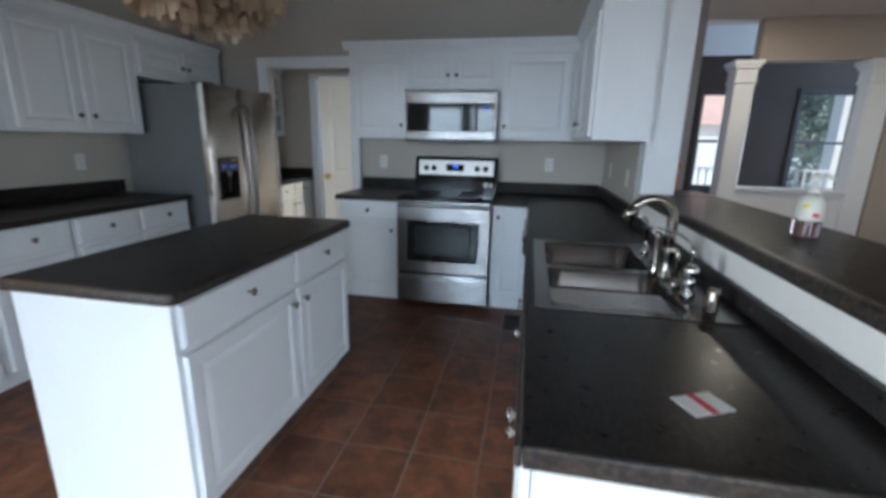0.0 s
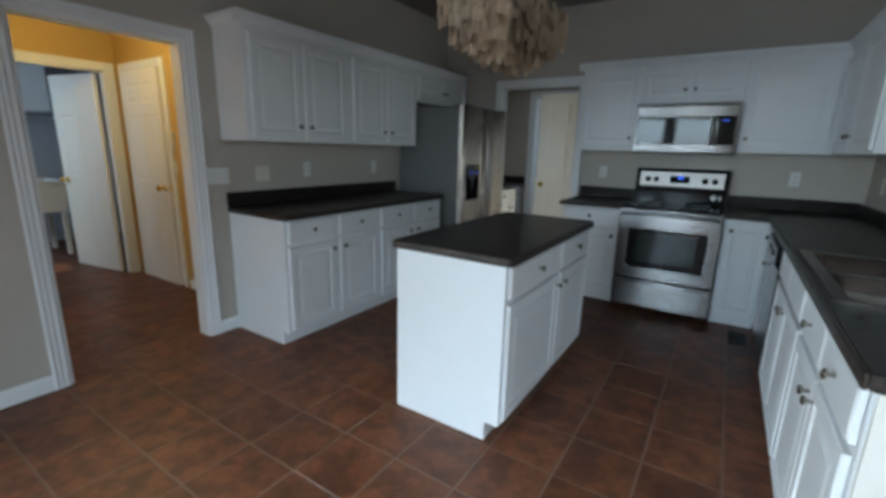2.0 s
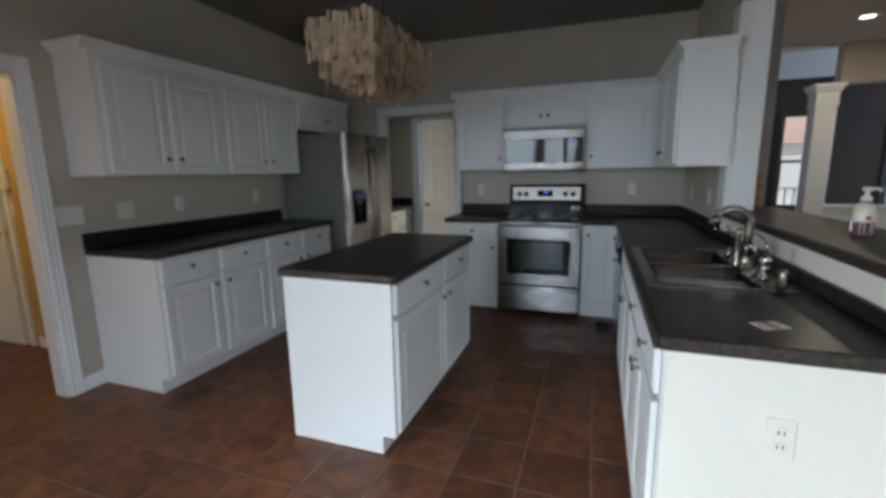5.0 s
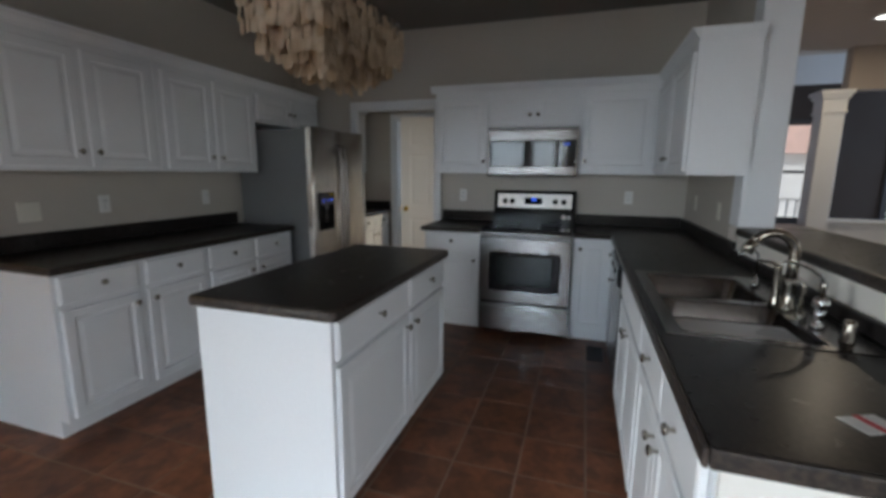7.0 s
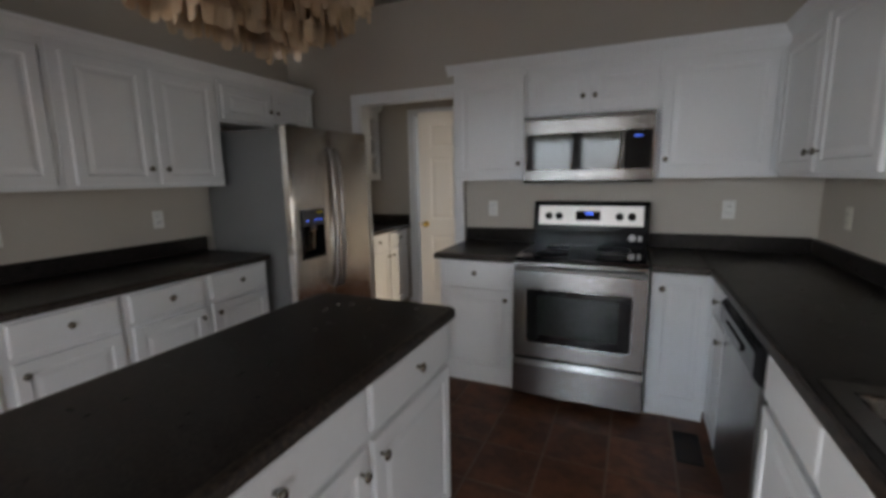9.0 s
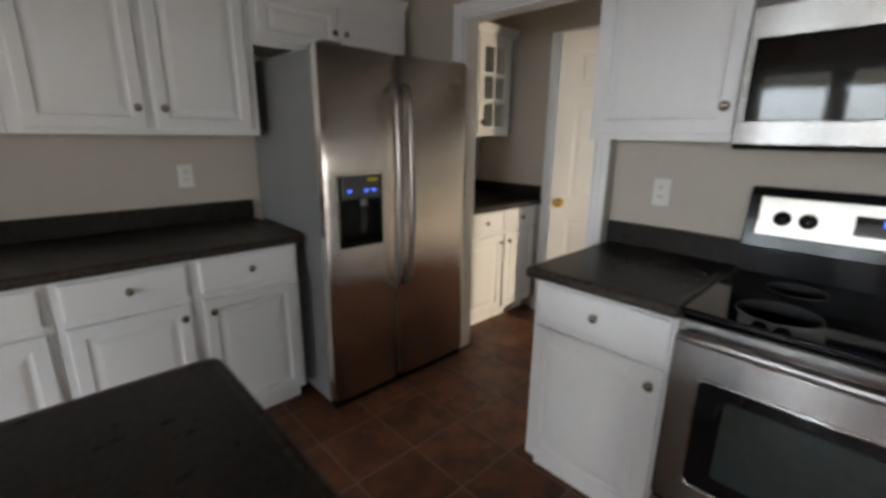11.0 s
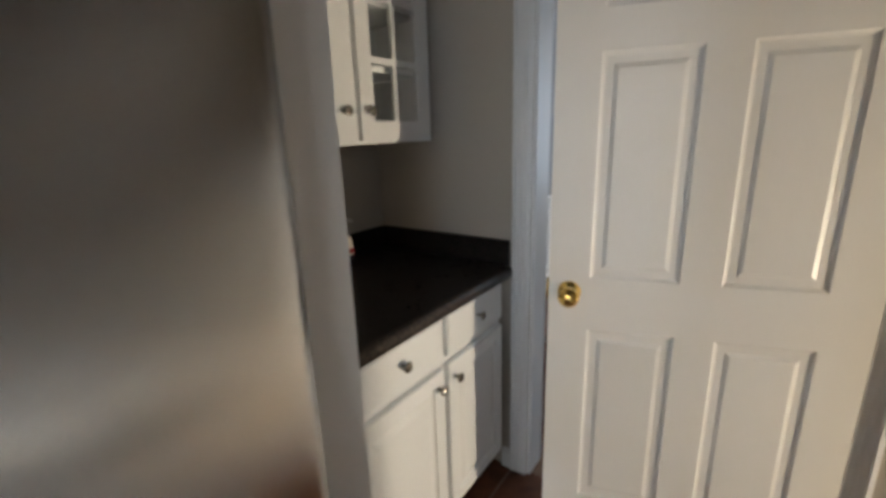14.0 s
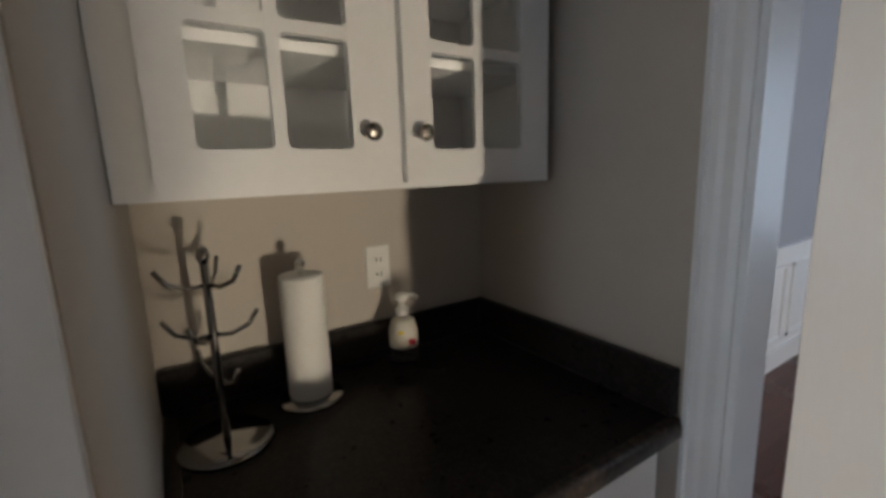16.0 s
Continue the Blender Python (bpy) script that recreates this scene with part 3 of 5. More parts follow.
porch = thing("porch_post", pose(5.93, 10.35, -0.05), "square white porch post beyond the sun room window", "post")
part("shaft", boxes((-0.16, -0.16, 0.0, 0.16, 0.16, 3.4), bevel=0.01), TRIM, porch)
part("plinth", boxes((-0.19, -0.19, 0.0, 0.19, 0.19, 0.25), bevel=0.01), TRIM, porch)
tree = thing("tree", pose(8.95, 17.0, -0.6), "dense blue-green tree behind the deck railing", "tree")
part("trunk", tube([(0, 0, 0), (0.05, 0, 0.8), (0.0, 0.05, 1.8), (0.1, 0.1, 3.6)], 0.13, 8, 0.3), BARK, tree)
lr = random.Random(9)
for k in range(7):
    a = k * 0.9
    part("limb", tube([(0.02, 0.02, 0.9 + 0.3 * k), (0.4 * math.cos(a), 0.4 * math.sin(a), 1.2 + 0.3 * k), (0.9 * math.cos(a), 0.9 * math.sin(a), 1.7 + 0.3 * k)], 0.03, 6, 0.3), BARK, tree)
crown_data = ([], [])
for k in range(5200):
    h_ = lr.uniform(0, 1)
    a = lr.uniform(0, 2 * math.pi)
    r_ = (1.55 * (1 - h_) ** 0.7 + 0.12) * lr.uniform(0.25, 1.0) ** 0.5 * (1 + 0.22 * math.sin(3 * a + 9 * h_))
    c = Vector((r_ * math.cos(a), r_ * math.sin(a), 0.35 + 4.3 * h_))
    d1_ = Vector((lr.uniform(-1, 1), lr.uniform(-1, 1), lr.uniform(-1, 0.4))).normalized() * 0.11
    d2_ = d1_.orthogonal().normalized() * 0.05
    n0 = len(crown_data[0])
    crown_data[0].extend(tuple(c + e_) for e_ in (d1_, d2_, -d1_, -d2_))
    crown_data[1].append((n0, n0 + 1, n0 + 2, n0 + 3))
me = bpy.data.meshes.new("crown")
me.from_pydata(crown_data[0], [], crown_data[1])
me.materials.append(LEAF)
leaves = new("crown", me)
leaves.parent = tree
tagged(leaves, kind="stuff")

# ---- cabinets ----
DOOR_RINGS = [(0, 0), (0, 0.015), (0.004, 0.019), (0.048, 0.019), (0.053, 0.012), (0.064, 0.011), (0.086, 0.017), (0.09, 0.0175)]
FLAT_RINGS = [(0, 0), (0, 0.014), (0.007, 0.019), (0.012, 0.0195)]


def knob_at(parent, x, z, y=-0.019):
    part("knob", lathe([(0.006, 0.0), (0.005, 0.012), (0.010, 0.017), (0.0155, 0.022), (0.0155, 0.026), (0.010, 0.030)], 14, (x, y, z), "y"), NICKEL, parent, "brushed nickel round knob")


def cab_door(parent, x0, z0, x1, z1, knob=None, name="door"):
    """A raised-panel door, or a plain drawer front, on the cabinet's front; knob: its place from the middle, None for none."""
    bm = bmesh.new()
    loft(bm, x0, z0, x1, z1, FLAT_RINGS if name == "drawer" else DOOR_RINGS, y=-0.002)
    d = part(name, bm, WHITE, parent)
    if knob:
        knob_at(d, knob[0], knob[1], -0.0205)
    return d


def base_cabinet(m, w, depth, fronts, label, toe=True, group="base cabinets", h=0.876):
    """fronts: rows of (kind, x0, x1, knob side). Local x across, front at y = 0, body behind it."""
    c = thing("base_cabinet", m, label, "cabinet", group)
    bm = bmesh.new()
    if toe:
        box(bm, 0, 0, 0.095, w, depth, h)
        box(bm, 0, 0.07, 0, w, depth, 0.095)
    else:
        box(bm, 0, 0, 0, w, depth, h)
    part("body", bm, WHITE, c)
    for kind, x0, x1, side in fronts:
        if kind == "drawer":
            cab_door(c, x0, 0.718, x1, 0.860, ((x0 + x1) / 2, 0.797), "drawer")
        elif kind == "false":
            cab_door(c, x0, 0.718, x1, 0.860, None, "drawer")
        elif kind == "tall":
            cab_door(c, x0, 0.115, x1, 0.862, (x1 - 0.035 if side > 0 else x0 + 0.035, 0.79))
        else:
            cab_door(c, x0, 0.118, x1, 0.690, (x1 - 0.032 if side > 0 else x0 + 0.032, 0.635))
    return c


def wall_cabinet(m, w, depth, z0, z1, doors, label, knob_low=True, group="wall cabinets"):
    c = thing("wall_cabinet", m, label, "cabinet", group)
    part("body", boxes((0, 0, z0, w, depth, z1)), WHITE, c)
    for x0, x1, side in doors:
        kx = x1 - 0.03 if side > 0 else x0 + 0.03
        cab_door(c, x0, z0 + 0.022, x1, z1 - 0.05, (kx, z0 + 0.108 if knob_low else z0 + 0.07))
    return c


def crown(name, m, length, ends=(0, 0)):
    """A flared moulding along the tops of wall cabinets; ends: how far it returns at each side."""
    prof = [(0.0, 0.0), (-0.006, 0.0), (-0.010, 0.012), (-0.030, 0.034), (-0.036, 0.048), (-0.044, 0.052), (-0.044, 0.062), (0.0, 0.062)]
    bm = prism(prof, -0.044 * ends[0], length + 0.044 * ends[1], "x")
    ob = tagged(part(name, bm, WHITE, None, "white flared crown moulding above the cabinets", m), category="moulding")
    return ob


UT = 2.09
# along the west wall, facing +x
for k in range(2):
    y0 = 1.252 + 0.915 * k
    base_cabinet(pose(-2.715, y0, 0, 0, 0, 90), 0.912, 0.60, [("drawer", 0.025, 0.427, 0), ("drawer", 0.475, 0.89, 0), ("door", 0.025, 0.427, 1), ("door", 0.475, 0.89, -1)], "white painted base cabinet with two drawers and two raised-panel doors")
    wall_cabinet(pose(-3.012, 1.24 + 0.917 * k, 0, 0, 0, 90), 0.915, 0.304, 1.375, UT, [(0.045, 0.437, 1), (0.473, 0.875, -1)], "white painted wall cabinet with two raised-panel doors")
wall_cabinet(pose(-3.012, 3.077, 0, 0, 0, 90), 0.935, 0.304, 1.80, UT, [(0.02, 0.455, 1), (0.465, 0.90, -1)], "short white wall cabinet above the refrigerator")
crown("crown_moulding", pose(-3.012, 1.24, UT + 0.0, 0, 0, 90), 2.76, (1, 0))
crown("crown_moulding", pose(WX, 1.24, UT), 0.308, (0, 0))


def slab(name, rows, label, z0=0.876, z1=0.914, r=0.012, corner=0.012):
    """A laminate worktop of butted boards with rolled edges."""
    ob = thing(name, pose(0, 0, 0), label, "worktop")
    for nm, row in rows:
        if nm == "top":
            x0, y0, za, x1, y1, zb = row
            part("edge", board_edge(x0, y0, x1, y1, za, zb, corner, r), LAMEDGE, ob, "rolled speckled laminate edge")
            part("top", prism(rounded(x0 + 0.0255, y0 + 0.0255, x1 - 0.0255, y1 - 0.0255, max(0.002, corner - 0.0255)), zb - 0.01, zb, "z"), LAM, ob)
        else:
            bm = bmesh.new()
            box(bm, *row, bevel=0.004, seg=1)
            part(nm, bm, LAM, ob)
    return ob


slab("worktop", [("top", (WX + 0.004, 1.24, 0.876, -2.683, 3.105, 0.914)), ("backsplash", (WX + 0.004, 1.243, 0.915, WX + 0.026, 3.105, 1.015))], "dark brown laminate worktop with a low backsplash")

# along the north wall, facing -y
base_cabinet(pose(-1.62, 3.53, 0), 0.512, 0.60, [("drawer", 0.02, 0.492, 0), ("door", 0.02, 0.492, 1)], "white base cabinet with one drawer beside the range")
base_cabinet(pose(-0.335, 3.53, 0), 0.30, 0.60, [("tall", 0.015, 0.285, -1)], "narrow white base cabinet with one tall door")
wall_cabinet(pose(-1.625, 3.825, 0), 0.512, 0.32, 1.38, UT, [(0.02, 0.495, 1)], "white wall cabinet with one raised-panel door")
wall_cabinet(pose(-1.11, 3.825, 0), 0.762, 0.32, 1.772, UT, [(0.015, 0.376, 1), (0.386, 0.747, -1)], "short white wall cabinet above the microwave")
wall_cabinet(pose(-0.345, 3.825, 0), 0.60, 0.32, 1.38, UT, [(0.02, 0.56, -1)], "white wall cabinet with one wide raised-panel door")
crown("crown_moulding", pose(-1.625, 3.825, UT), 1.88, (1, 0))
slab("worktop", [("top", (-1.655, 3.495, 0.876, -1.108, WY - 0.004, 0.914)), ("backsplash", (-1.652, WY - 0.026, 0.915, -1.108, WY - 0.004, 1.015))], "short dark laminate worktop beside the range")
# right-hand wall cabinets, facing -x
wall_cabinet(pose(0.256, 3.822, 0, 0, 0, -90), 0.56, 0.30, 1.38, UT, [(0.02, 0.545, 1)], "white corner wall cabinet with a raised-panel door")
wall_cabinet(pose(0.256, 3.260, 0, 0, 0, -90), 0.57, 0.30, 1.38, UT, [(0.02, 0.55, -1)], "white wall cabinet with a plain painted side")
crown("crown_moulding", pose(0.256, 3.822, UT, 0, 0, -90), 1.132, (0, 1))
crown("crown_moulding", pose(0.256, 2.69, UT), 0.30, (0, 0))

# peninsula, facing -x
PF = -0.03
base_cabinet(pose(PF, 3.53, 0, 0, 0, -90), 0.42, 0.55, [("drawer", 0.10, 0.40, 0), ("door", 0.10, 0.40, 1)], "white base cabinet between corner and dishwasher")
base_cabinet(pose(PF, 2.49, 0, 0, 0, -90), 0.90, 0.55, [("false", 0.02, 0.445, 0), ("false", 0.455, 0.88, 0), ("door", 0.02, 0.445, 1), ("door", 0.455, 0.88, -1)], "white sink base cabinet with false drawer fronts", h=0.70)
base_cabinet(pose(PF, 1.585, 0, 0, 0, -90), 0.86, 0.55, [("drawer", 0.02, 0.44, 0), ("drawer", 0.45, 0.84, 0), ("door", 0.02, 0.44, 1), ("door", 0.45, 0.84, -1)], "white base cabinet at the end of the peninsula")
SX0, SX1, SYA, SYB = -0.015, 0.50, 1.285, 2.160
rows = [("top", (-0.06, 3.494, 0.876, RX - 0.004, WY - 0.004, 0.914)), ("top", (-0.342, 3.495, 0.876, -0.06, WY - 0.004, 0.914)), ("backsplash", (-0.342, WY - 0.026, 0.915, RX - 0.026, WY - 0.004, 1.015)), ("backsplash", (RX - 0.026, 0.70, 0.915, RX - 0.004, 2.72, 0.968)), ("backsplash", (RX - 0.026, 2.7205, 0.915, RX - 0.004, WY - 0.004, 1.008))]
pen = slab("worktop", rows[1:], "long dark laminate worktop turning into the peninsula")
EY = 0.69
for r in ((-0.048, EY + 0.012, 0.876, SX0 + 0.02, 3.4945, 0.914), (SX1 - 0.02, EY + 0.012, 0.876, RX - 0.004, 3.4945, 0.914), (SX0 + 0.02, EY + 0.012, 0.876, SX1 - 0.02, SYA + 0.02, 0.914), (SX0 + 0.02, SYB - 0.02, 0.876, SX1 - 0.02, 3.4945, 0.914), (-0.06, 3.4945, 0.876, RX - 0.004, WY - 0.004, 0.914)):
    part("top", boxes(r), LAM, pen)
bm = bmesh.new()
box(bm, -0.062, EY, 0.874, -0.049, 3.4945, 0.9143, bevel=0.006, seg=2)
part("edge", bm, LAMEDGE, pen, "rolled laminate edge")
bm = bmesh.new()
box(bm, -0.0485, EY, 0.874, RX - 0.004, EY + 0.0115, 0.9143, bevel=0.005, seg=2)
part("edge", bm, LAMEDGE, pen, "rolled laminate edge")
# half wall and bar
setting("half_wall_bar", boxes((RX - 0.003, 0.60, 0.0, RX + 0.15, 2.74, 1.049)), CREAM, "cream painted half wall under the bar")
setting("peninsula_end", boxes((PF + 0.004, 0.707, 0.0, RX - 0.005, 0.722, 0.873)), CREAM, "cream-white painted end panel of the peninsula")
slab("bar_top", [("top", (RX - 0.012, 0.45, 1.05, RX + 0.42, 2.735, 1.09)), ("top", (RX + 0.165, 2.735, 1.05, RX + 0.42, 3.10, 1.09))], "raised dark laminate breakfast bar top")

# island
isl = base_cabinet(pose(-1.095, 1.148, 0, 0, 0, 90), 1.255, 0.594, [("drawer", 0.02, 0.665, 0), ("drawer", 0.70, 1.235, 0), ("door", 0.02, 0.665, 1), ("door", 0.70, 1.235, -1)], "white kitchen island cabinet with drawers and raised-panel doors", group="island")
slab("island_top", [("top", (-1.71, 1.115, 0.876, -1.055, 2.43, 0.914))], "dark brown laminate island top with rolled edges", r=0.012, corner=0.035)

# pantry alcove, facing +x
base_cabinet(pose(-2.70, 4.225, 0, 0, 0, 90), 0.435, 0.60, [("drawer", 0.03, 0.418, 0), ("door", 0.03, 0.418, 1)], "white pantry base cabinet with drawer and door", toe=True, group="pantry cabinets")
base_cabinet(pose(-2.70, 4.663, 0, 0, 0, 90), 0.385, 0.60, [("drawer", 0.01, 0.375, 0), ("door", 0.01, 0.375, -1)], "white pantry base cabinet with drawer and door", toe=True, group="pantry cabinets")
slab("worktop", [("top", (WX + 0.004, 4.207, 0.876, -2.655, 5.086, 0.914)), ("backsplash", (WX + 0.004, 4.207, 0.915, WX + 0.026, 5.06, 1.015)), ("side_splash", (WX + 0.004, 5.062, 0.915, -2.672, 5.086, 1.015))], "dark laminate pantry worktop with backsplashes")
gc = thing("glass_cabinet", pose(-2.99, 4.207, 0, 0, 0, 90), "white wall cabinet with two glazed doors and shelves", "cabinet")
GW, GZ0, GZ1 = 0.828, 1.385, 2.10
part("body", boxes((0, 0, GZ0, 0.018, 0.326, GZ1), (GW - 0.018, 0, GZ0, GW, 0.326, GZ1), (0.018, 0, GZ0, GW - 0.018, 0.326, GZ0 + 0.03), (0.018, 0, GZ1 - 0.03, GW - 0.018, 0.326, GZ1), (0.018, 0.318, GZ0 + 0.03, GW - 0.018, 0.326, GZ1 - 0.03)), WHITE, gc)
part("face_frame", boxes((0, -0.004, GZ0, 0.06, 0.0, GZ1), (GW - 0.05, -0.004, GZ0, GW, 0.0, GZ1), (0.39, -0.004, GZ0 + 0.03, 0.457, 0.0, GZ1 - 0.04), (0.06, -0.004, GZ0, GW - 0.05, 0.0, GZ0 + 0.03), (0.06, -0.004, GZ1 - 0.04, GW - 0.05, 0.0, GZ1)), WHITE, gc)
for z in (1.615, 1.815):
    part("shelf", boxes((0.02, 0.02, z, GW - 0.02, 0.316, z + 0.018)), WHITE, gc)


def fillet(bm, x, z, sx, sz, r, y0, y1):
    """The rounded inner corner of a pane opening: a corner block with a hollow curve."""
    arc = [(x + sx * r * (1 - math.sin(radians(a))), z + sz * r * (1 - math.cos(radians(a)))) for a in (0, 22, 45, 68, 90)]
    pts = [(x, z)] + arc
    f0 = [bm.verts.new((a, y0, b)) for a, b in pts]
    f1 = [bm.verts.new((a, y1, b)) for a, b in pts]
    for k in range(len(pts)):
        n = (k + 1) % len(pts)
        bm.faces.new((f0[k], f0[n], f1[n], f1[k]))
    bm.faces.new(f0)
    bm.faces.new(f1[::-1])


for x0, x1, s in ((0.050, 0.402, 1), (0.445, 0.786, -1)):
    z0, z1, st, low = GZ0 + 0.012, GZ1 - 0.03, 0.058, 0.060
    d = part("door", surround(x0, z0, x1, z1, st, low, st, low, -0.024, -0.005), WHITE, gc)
    xm = (x0 + x1) / 2
    part("muntin", boxes((xm - 0.010, -0.022, z0 + low, xm + 0.010, -0.008, z1 - low)), WHITE, d)
    n = 3
    hh = (z1 - z0 - 2 * low) / n
    for i in range(1, n):
        zz = z0 + low + hh * i
        part("muntin", boxes((x0 + st, -0.0215, zz - 0.010, x1 - st, -0.0085, zz + 0.010)), WHITE, d)
    corners = bmesh.new()
    for i in range(n):
        za, zb = z0 + low + hh * i + (0.010 if i else 0), z0 + low + hh * (i + 1) - (0.010 if i < n - 1 else 0)
        for xa, xb in ((x0 + st, xm - 0.010), (xm + 0.010, x1 - st)):
            pane = part("pane", boxes((xa, -0.015, za, xb, -0.012, zb)), GLASS, d)
            pane.visible_shadow = False
            for cx, sx in ((xa, 1), (xb, -1)):
                for cz, sz in ((za, 1), (zb, -1)):
                    fillet(corners, cx, cz, sx, sz, 0.012, -0.021, -0.0155)
    bmesh.ops.recalc_face_normals(corners, faces=corners.faces)
    part("corner_bead", corners, WHITE, d)
    knob_at(d, x1 - 0.03 if s > 0 else x0 + 0.03, GZ0 + 0.10, -0.024)
crown("crown_moulding", pose(-2.994, 4.207, GZ1 - 0.002, 0, 0, 90), GW, (0, 1))


def panel_door(name, m, w, h, label, knob_x, handle="knob", t=0.035):
    """A six-panel door leaf; local x across from the hinge, faces +-y."""
    d = tagged(new(name), label, "door")
    d.matrix_basis = m
    st = 0.115 * w / 0.8
    mid = 0.10 * w / 0.8
    rails = [(0, 0.215), (0.815, 0.975), (1.585, 1.685), (h - 0.115, h)]
    bm = bmesh.new()
    box(bm, 0, -t / 2, 0, st, t / 2, h)
    box(bm, w - st, -t / 2, 0, w, t / 2, h)
    for a, b in rails:
        box(bm, st, -t / 2, a, w - st, t / 2, b)
    for (a, b), (c, e) in zip(rails, rails[1:]):
        box(bm, w / 2 - mid / 2, -t / 2, b, w / 2 + mid / 2, t / 2, c)
    part("leaf", bm, DOORP, d)
    for (a, b), (c, e) in zip(rails, rails[1:]):
        for x0, x1 in ((st, w / 2 - mid / 2), (w / 2 + mid / 2, w - st)):
            bm = bmesh.new()
            rings = [(0.0, t / 2), (0.006, t / 2 - 0.004), (0.012, t / 2 - 0.0055), (0.030, t / 2 - 0.0055), (0.042, t / 2 - 0.0015), (0.044, t / 2 - 0.0015)]
            for sg in (-1, 1):
                loft(bm, x0, b, x1, c, rings, 0, sg, False)
            part("panel", bm, DOORP, d)
    if handle == "knob":
        for sg in (1, -1):
            prof = [(0.033, 0.0), (0.033, 0.004), (0.014, 0.010), (0.011, 0.028), (0.022, 0.036), (0.030, 0.048), (0.028, 0.060), (0.016, 0.068), (0.004, 0.070)]
            bm = lathe(prof, 22, (knob_x, 0, 0.93), "y") if sg > 0 else lathe([(r, -hh) for r, hh in prof], 22, (knob_x, 0, 0.93), "y")
            bmesh.ops.translate(bm, verts=bm.verts, vec=(0, -sg * t / 2, 0))
            part("door_knob", bm, BRASS, d, "polished brass round door knob")
        part("latch", boxes((knob_x - 0.068 if knob_x < w / 2 else w - 0.002, -0.012, 0.90, knob_x - 0.058 if knob_x < w / 2 else w + 0.002, 0.012, 0.96)), BRASS, d, "brass latch plate")
    return d


ang = 17.5
panel_door("door_1", pose(-2.420, 4.847, 0.015, 0, 0, ang), 0.80, 2.02, "white six-panel interior door standing ajar, brass knob", 0.06)
panel_door("door_2", pose(-5.335, 1.495, 0.01), 0.69, 1.98, "closed white six-panel door in a yellow hall", 0.63)
panel_door("door_3", pose(-5.6, 1.37, 0.012, 0, 0, 190), 0.74, 1.97, "white six-panel door standing open to the laundry", 0.68)

# ---- appliances ----
# refrigerator, facing +x; local x along world y, front -y
fr = thing("refrigerator", pose(-2.49, 3.135, 0, 0, 0, 90), "stainless side-by-side refrigerator with an ice and water dispenser", "refrigerator")
FW, FH = 0.915, 1.755
part("cabinet", boxes((0.006, 0.075, 0.03, FW - 0.006, 0.78, FH - 0.012), bevel=0.004), GREYP, fr, "grey textured cabinet sides")
part("toe_grille", boxes((0.01, 0.03, 0.012, FW - 0.01, 0.074, 0.06)), BLACK, fr, "black toe grille")
for hx in (0.03, FW - 0.12):
    part("hinge_cover", boxes((hx, 0.01, FH - 0.011, hx + 0.09, 0.14, FH + 0.012), bevel=0.004), GREYP, fr)
DS = 0.405
DX0, DX1, DZ0, DZ1 = 0.065, 0.300, 0.862, 1.203


def fridge_door(x0, x1, hole=None):
    """A bowed door skin: gently rounded across its width, with a hole for the dispenser."""
    n = 22
    xs = sorted(set([x0 + (x1 - x0) * i / n for i in range(n + 1)] + (list(hole[:2]) if hole else [])))
    zs = [0.065] + ([hole[2], hole[3]] if hole else []) + [FH]

    def yy(x):
        u = (2 * (x - x0) / (x1 - x0) - 1)
        return -0.012 * (1 - u * u) - 0.012 * (1 - u ** 10) + 0.022
    bm = bmesh.new()
    g = [[bm.verts.new((x, yy(x), z)) for z in zs] for x in xs]
    b = [[bm.verts.new((x, 0.07, z)) for z in zs] for x in xs]
    for i in range(len(xs) - 1):
        for j in range(len(zs) - 1):
            if hole and j == 1 and xs[i] >= hole[0] - 1e-6 and xs[i + 1] <= hole[1] + 1e-6:
                continue
            f = bm.faces.new((g[i][j], g[i + 1][j], g[i + 1][j + 1], g[i][j + 1]))
            f.smooth = True
        bm.faces.new((g[i][-1], g[i + 1][-1], b[i + 1][-1], b[i][-1]))
        bm.faces.new((g[i][0], b[i][0], b[i + 1][0], g[i + 1][0]))
    for j in range(len(zs) - 1):
        bm.faces.new((g[0][j], g[0][j + 1], b[0][j + 1], b[0][j]))
        bm.faces.new((g[-1][j], b[-1][j], b[-1][j + 1], g[-1][j + 1]))
    return bm


d1 = part("freezer_door", fridge_door(0.003, DS - 0.003, (DX0, DX1, DZ0, DZ1)), STEEL, fr, "brushed stainless freezer door")
d2 = part("fridge_door", fridge_door(DS + 0.003, FW - 0.003), STEEL, fr, "brushed stainless door")
part("seal", boxes((0.012, 0.0705, 0.07, FW - 0.012, 0.0745, FH - 0.02)), BLACK, fr)
for par, hx in ((d1, DS - 0.038), (d2, DS + 0.040)):
    pts = [(hx, -0.002, 0.62), (hx, -0.030, 0.64), (hx, -0.048, 0.72), (hx, -0.060, 0.90), (hx, -0.064, 1.10), (hx, -0.060, 1.32), (hx, -0.048, 1.52), (hx, -0.030, 1.60), (hx, -0.002, 1.62)]
    part("handle", tube(pts, 0.017, 12), HANDLE, par, "curved stainless bar handle")
disp = part("dispenser", surround(DX0, DZ0, DX1, DZ1, 0.012, 0.02, 0.012, 0.0005, -0.006, 0.066), BLACK, d1, "black dispenser recess")
part("dispenser_back", boxes((DX0 + 0.0125, 0.058, DZ0 + 0.0205, DX1 - 0.0125, 0.066, DZ1 - 0.115)), BLACK, d1)
part("control_panel", boxes((DX0 + 0.0125, -0.010, DZ1 - 0.11, DX1 - 0.0125, 0.05, DZ1), bevel=0.004), DISP, d1, "charcoal control panel with blue lights")
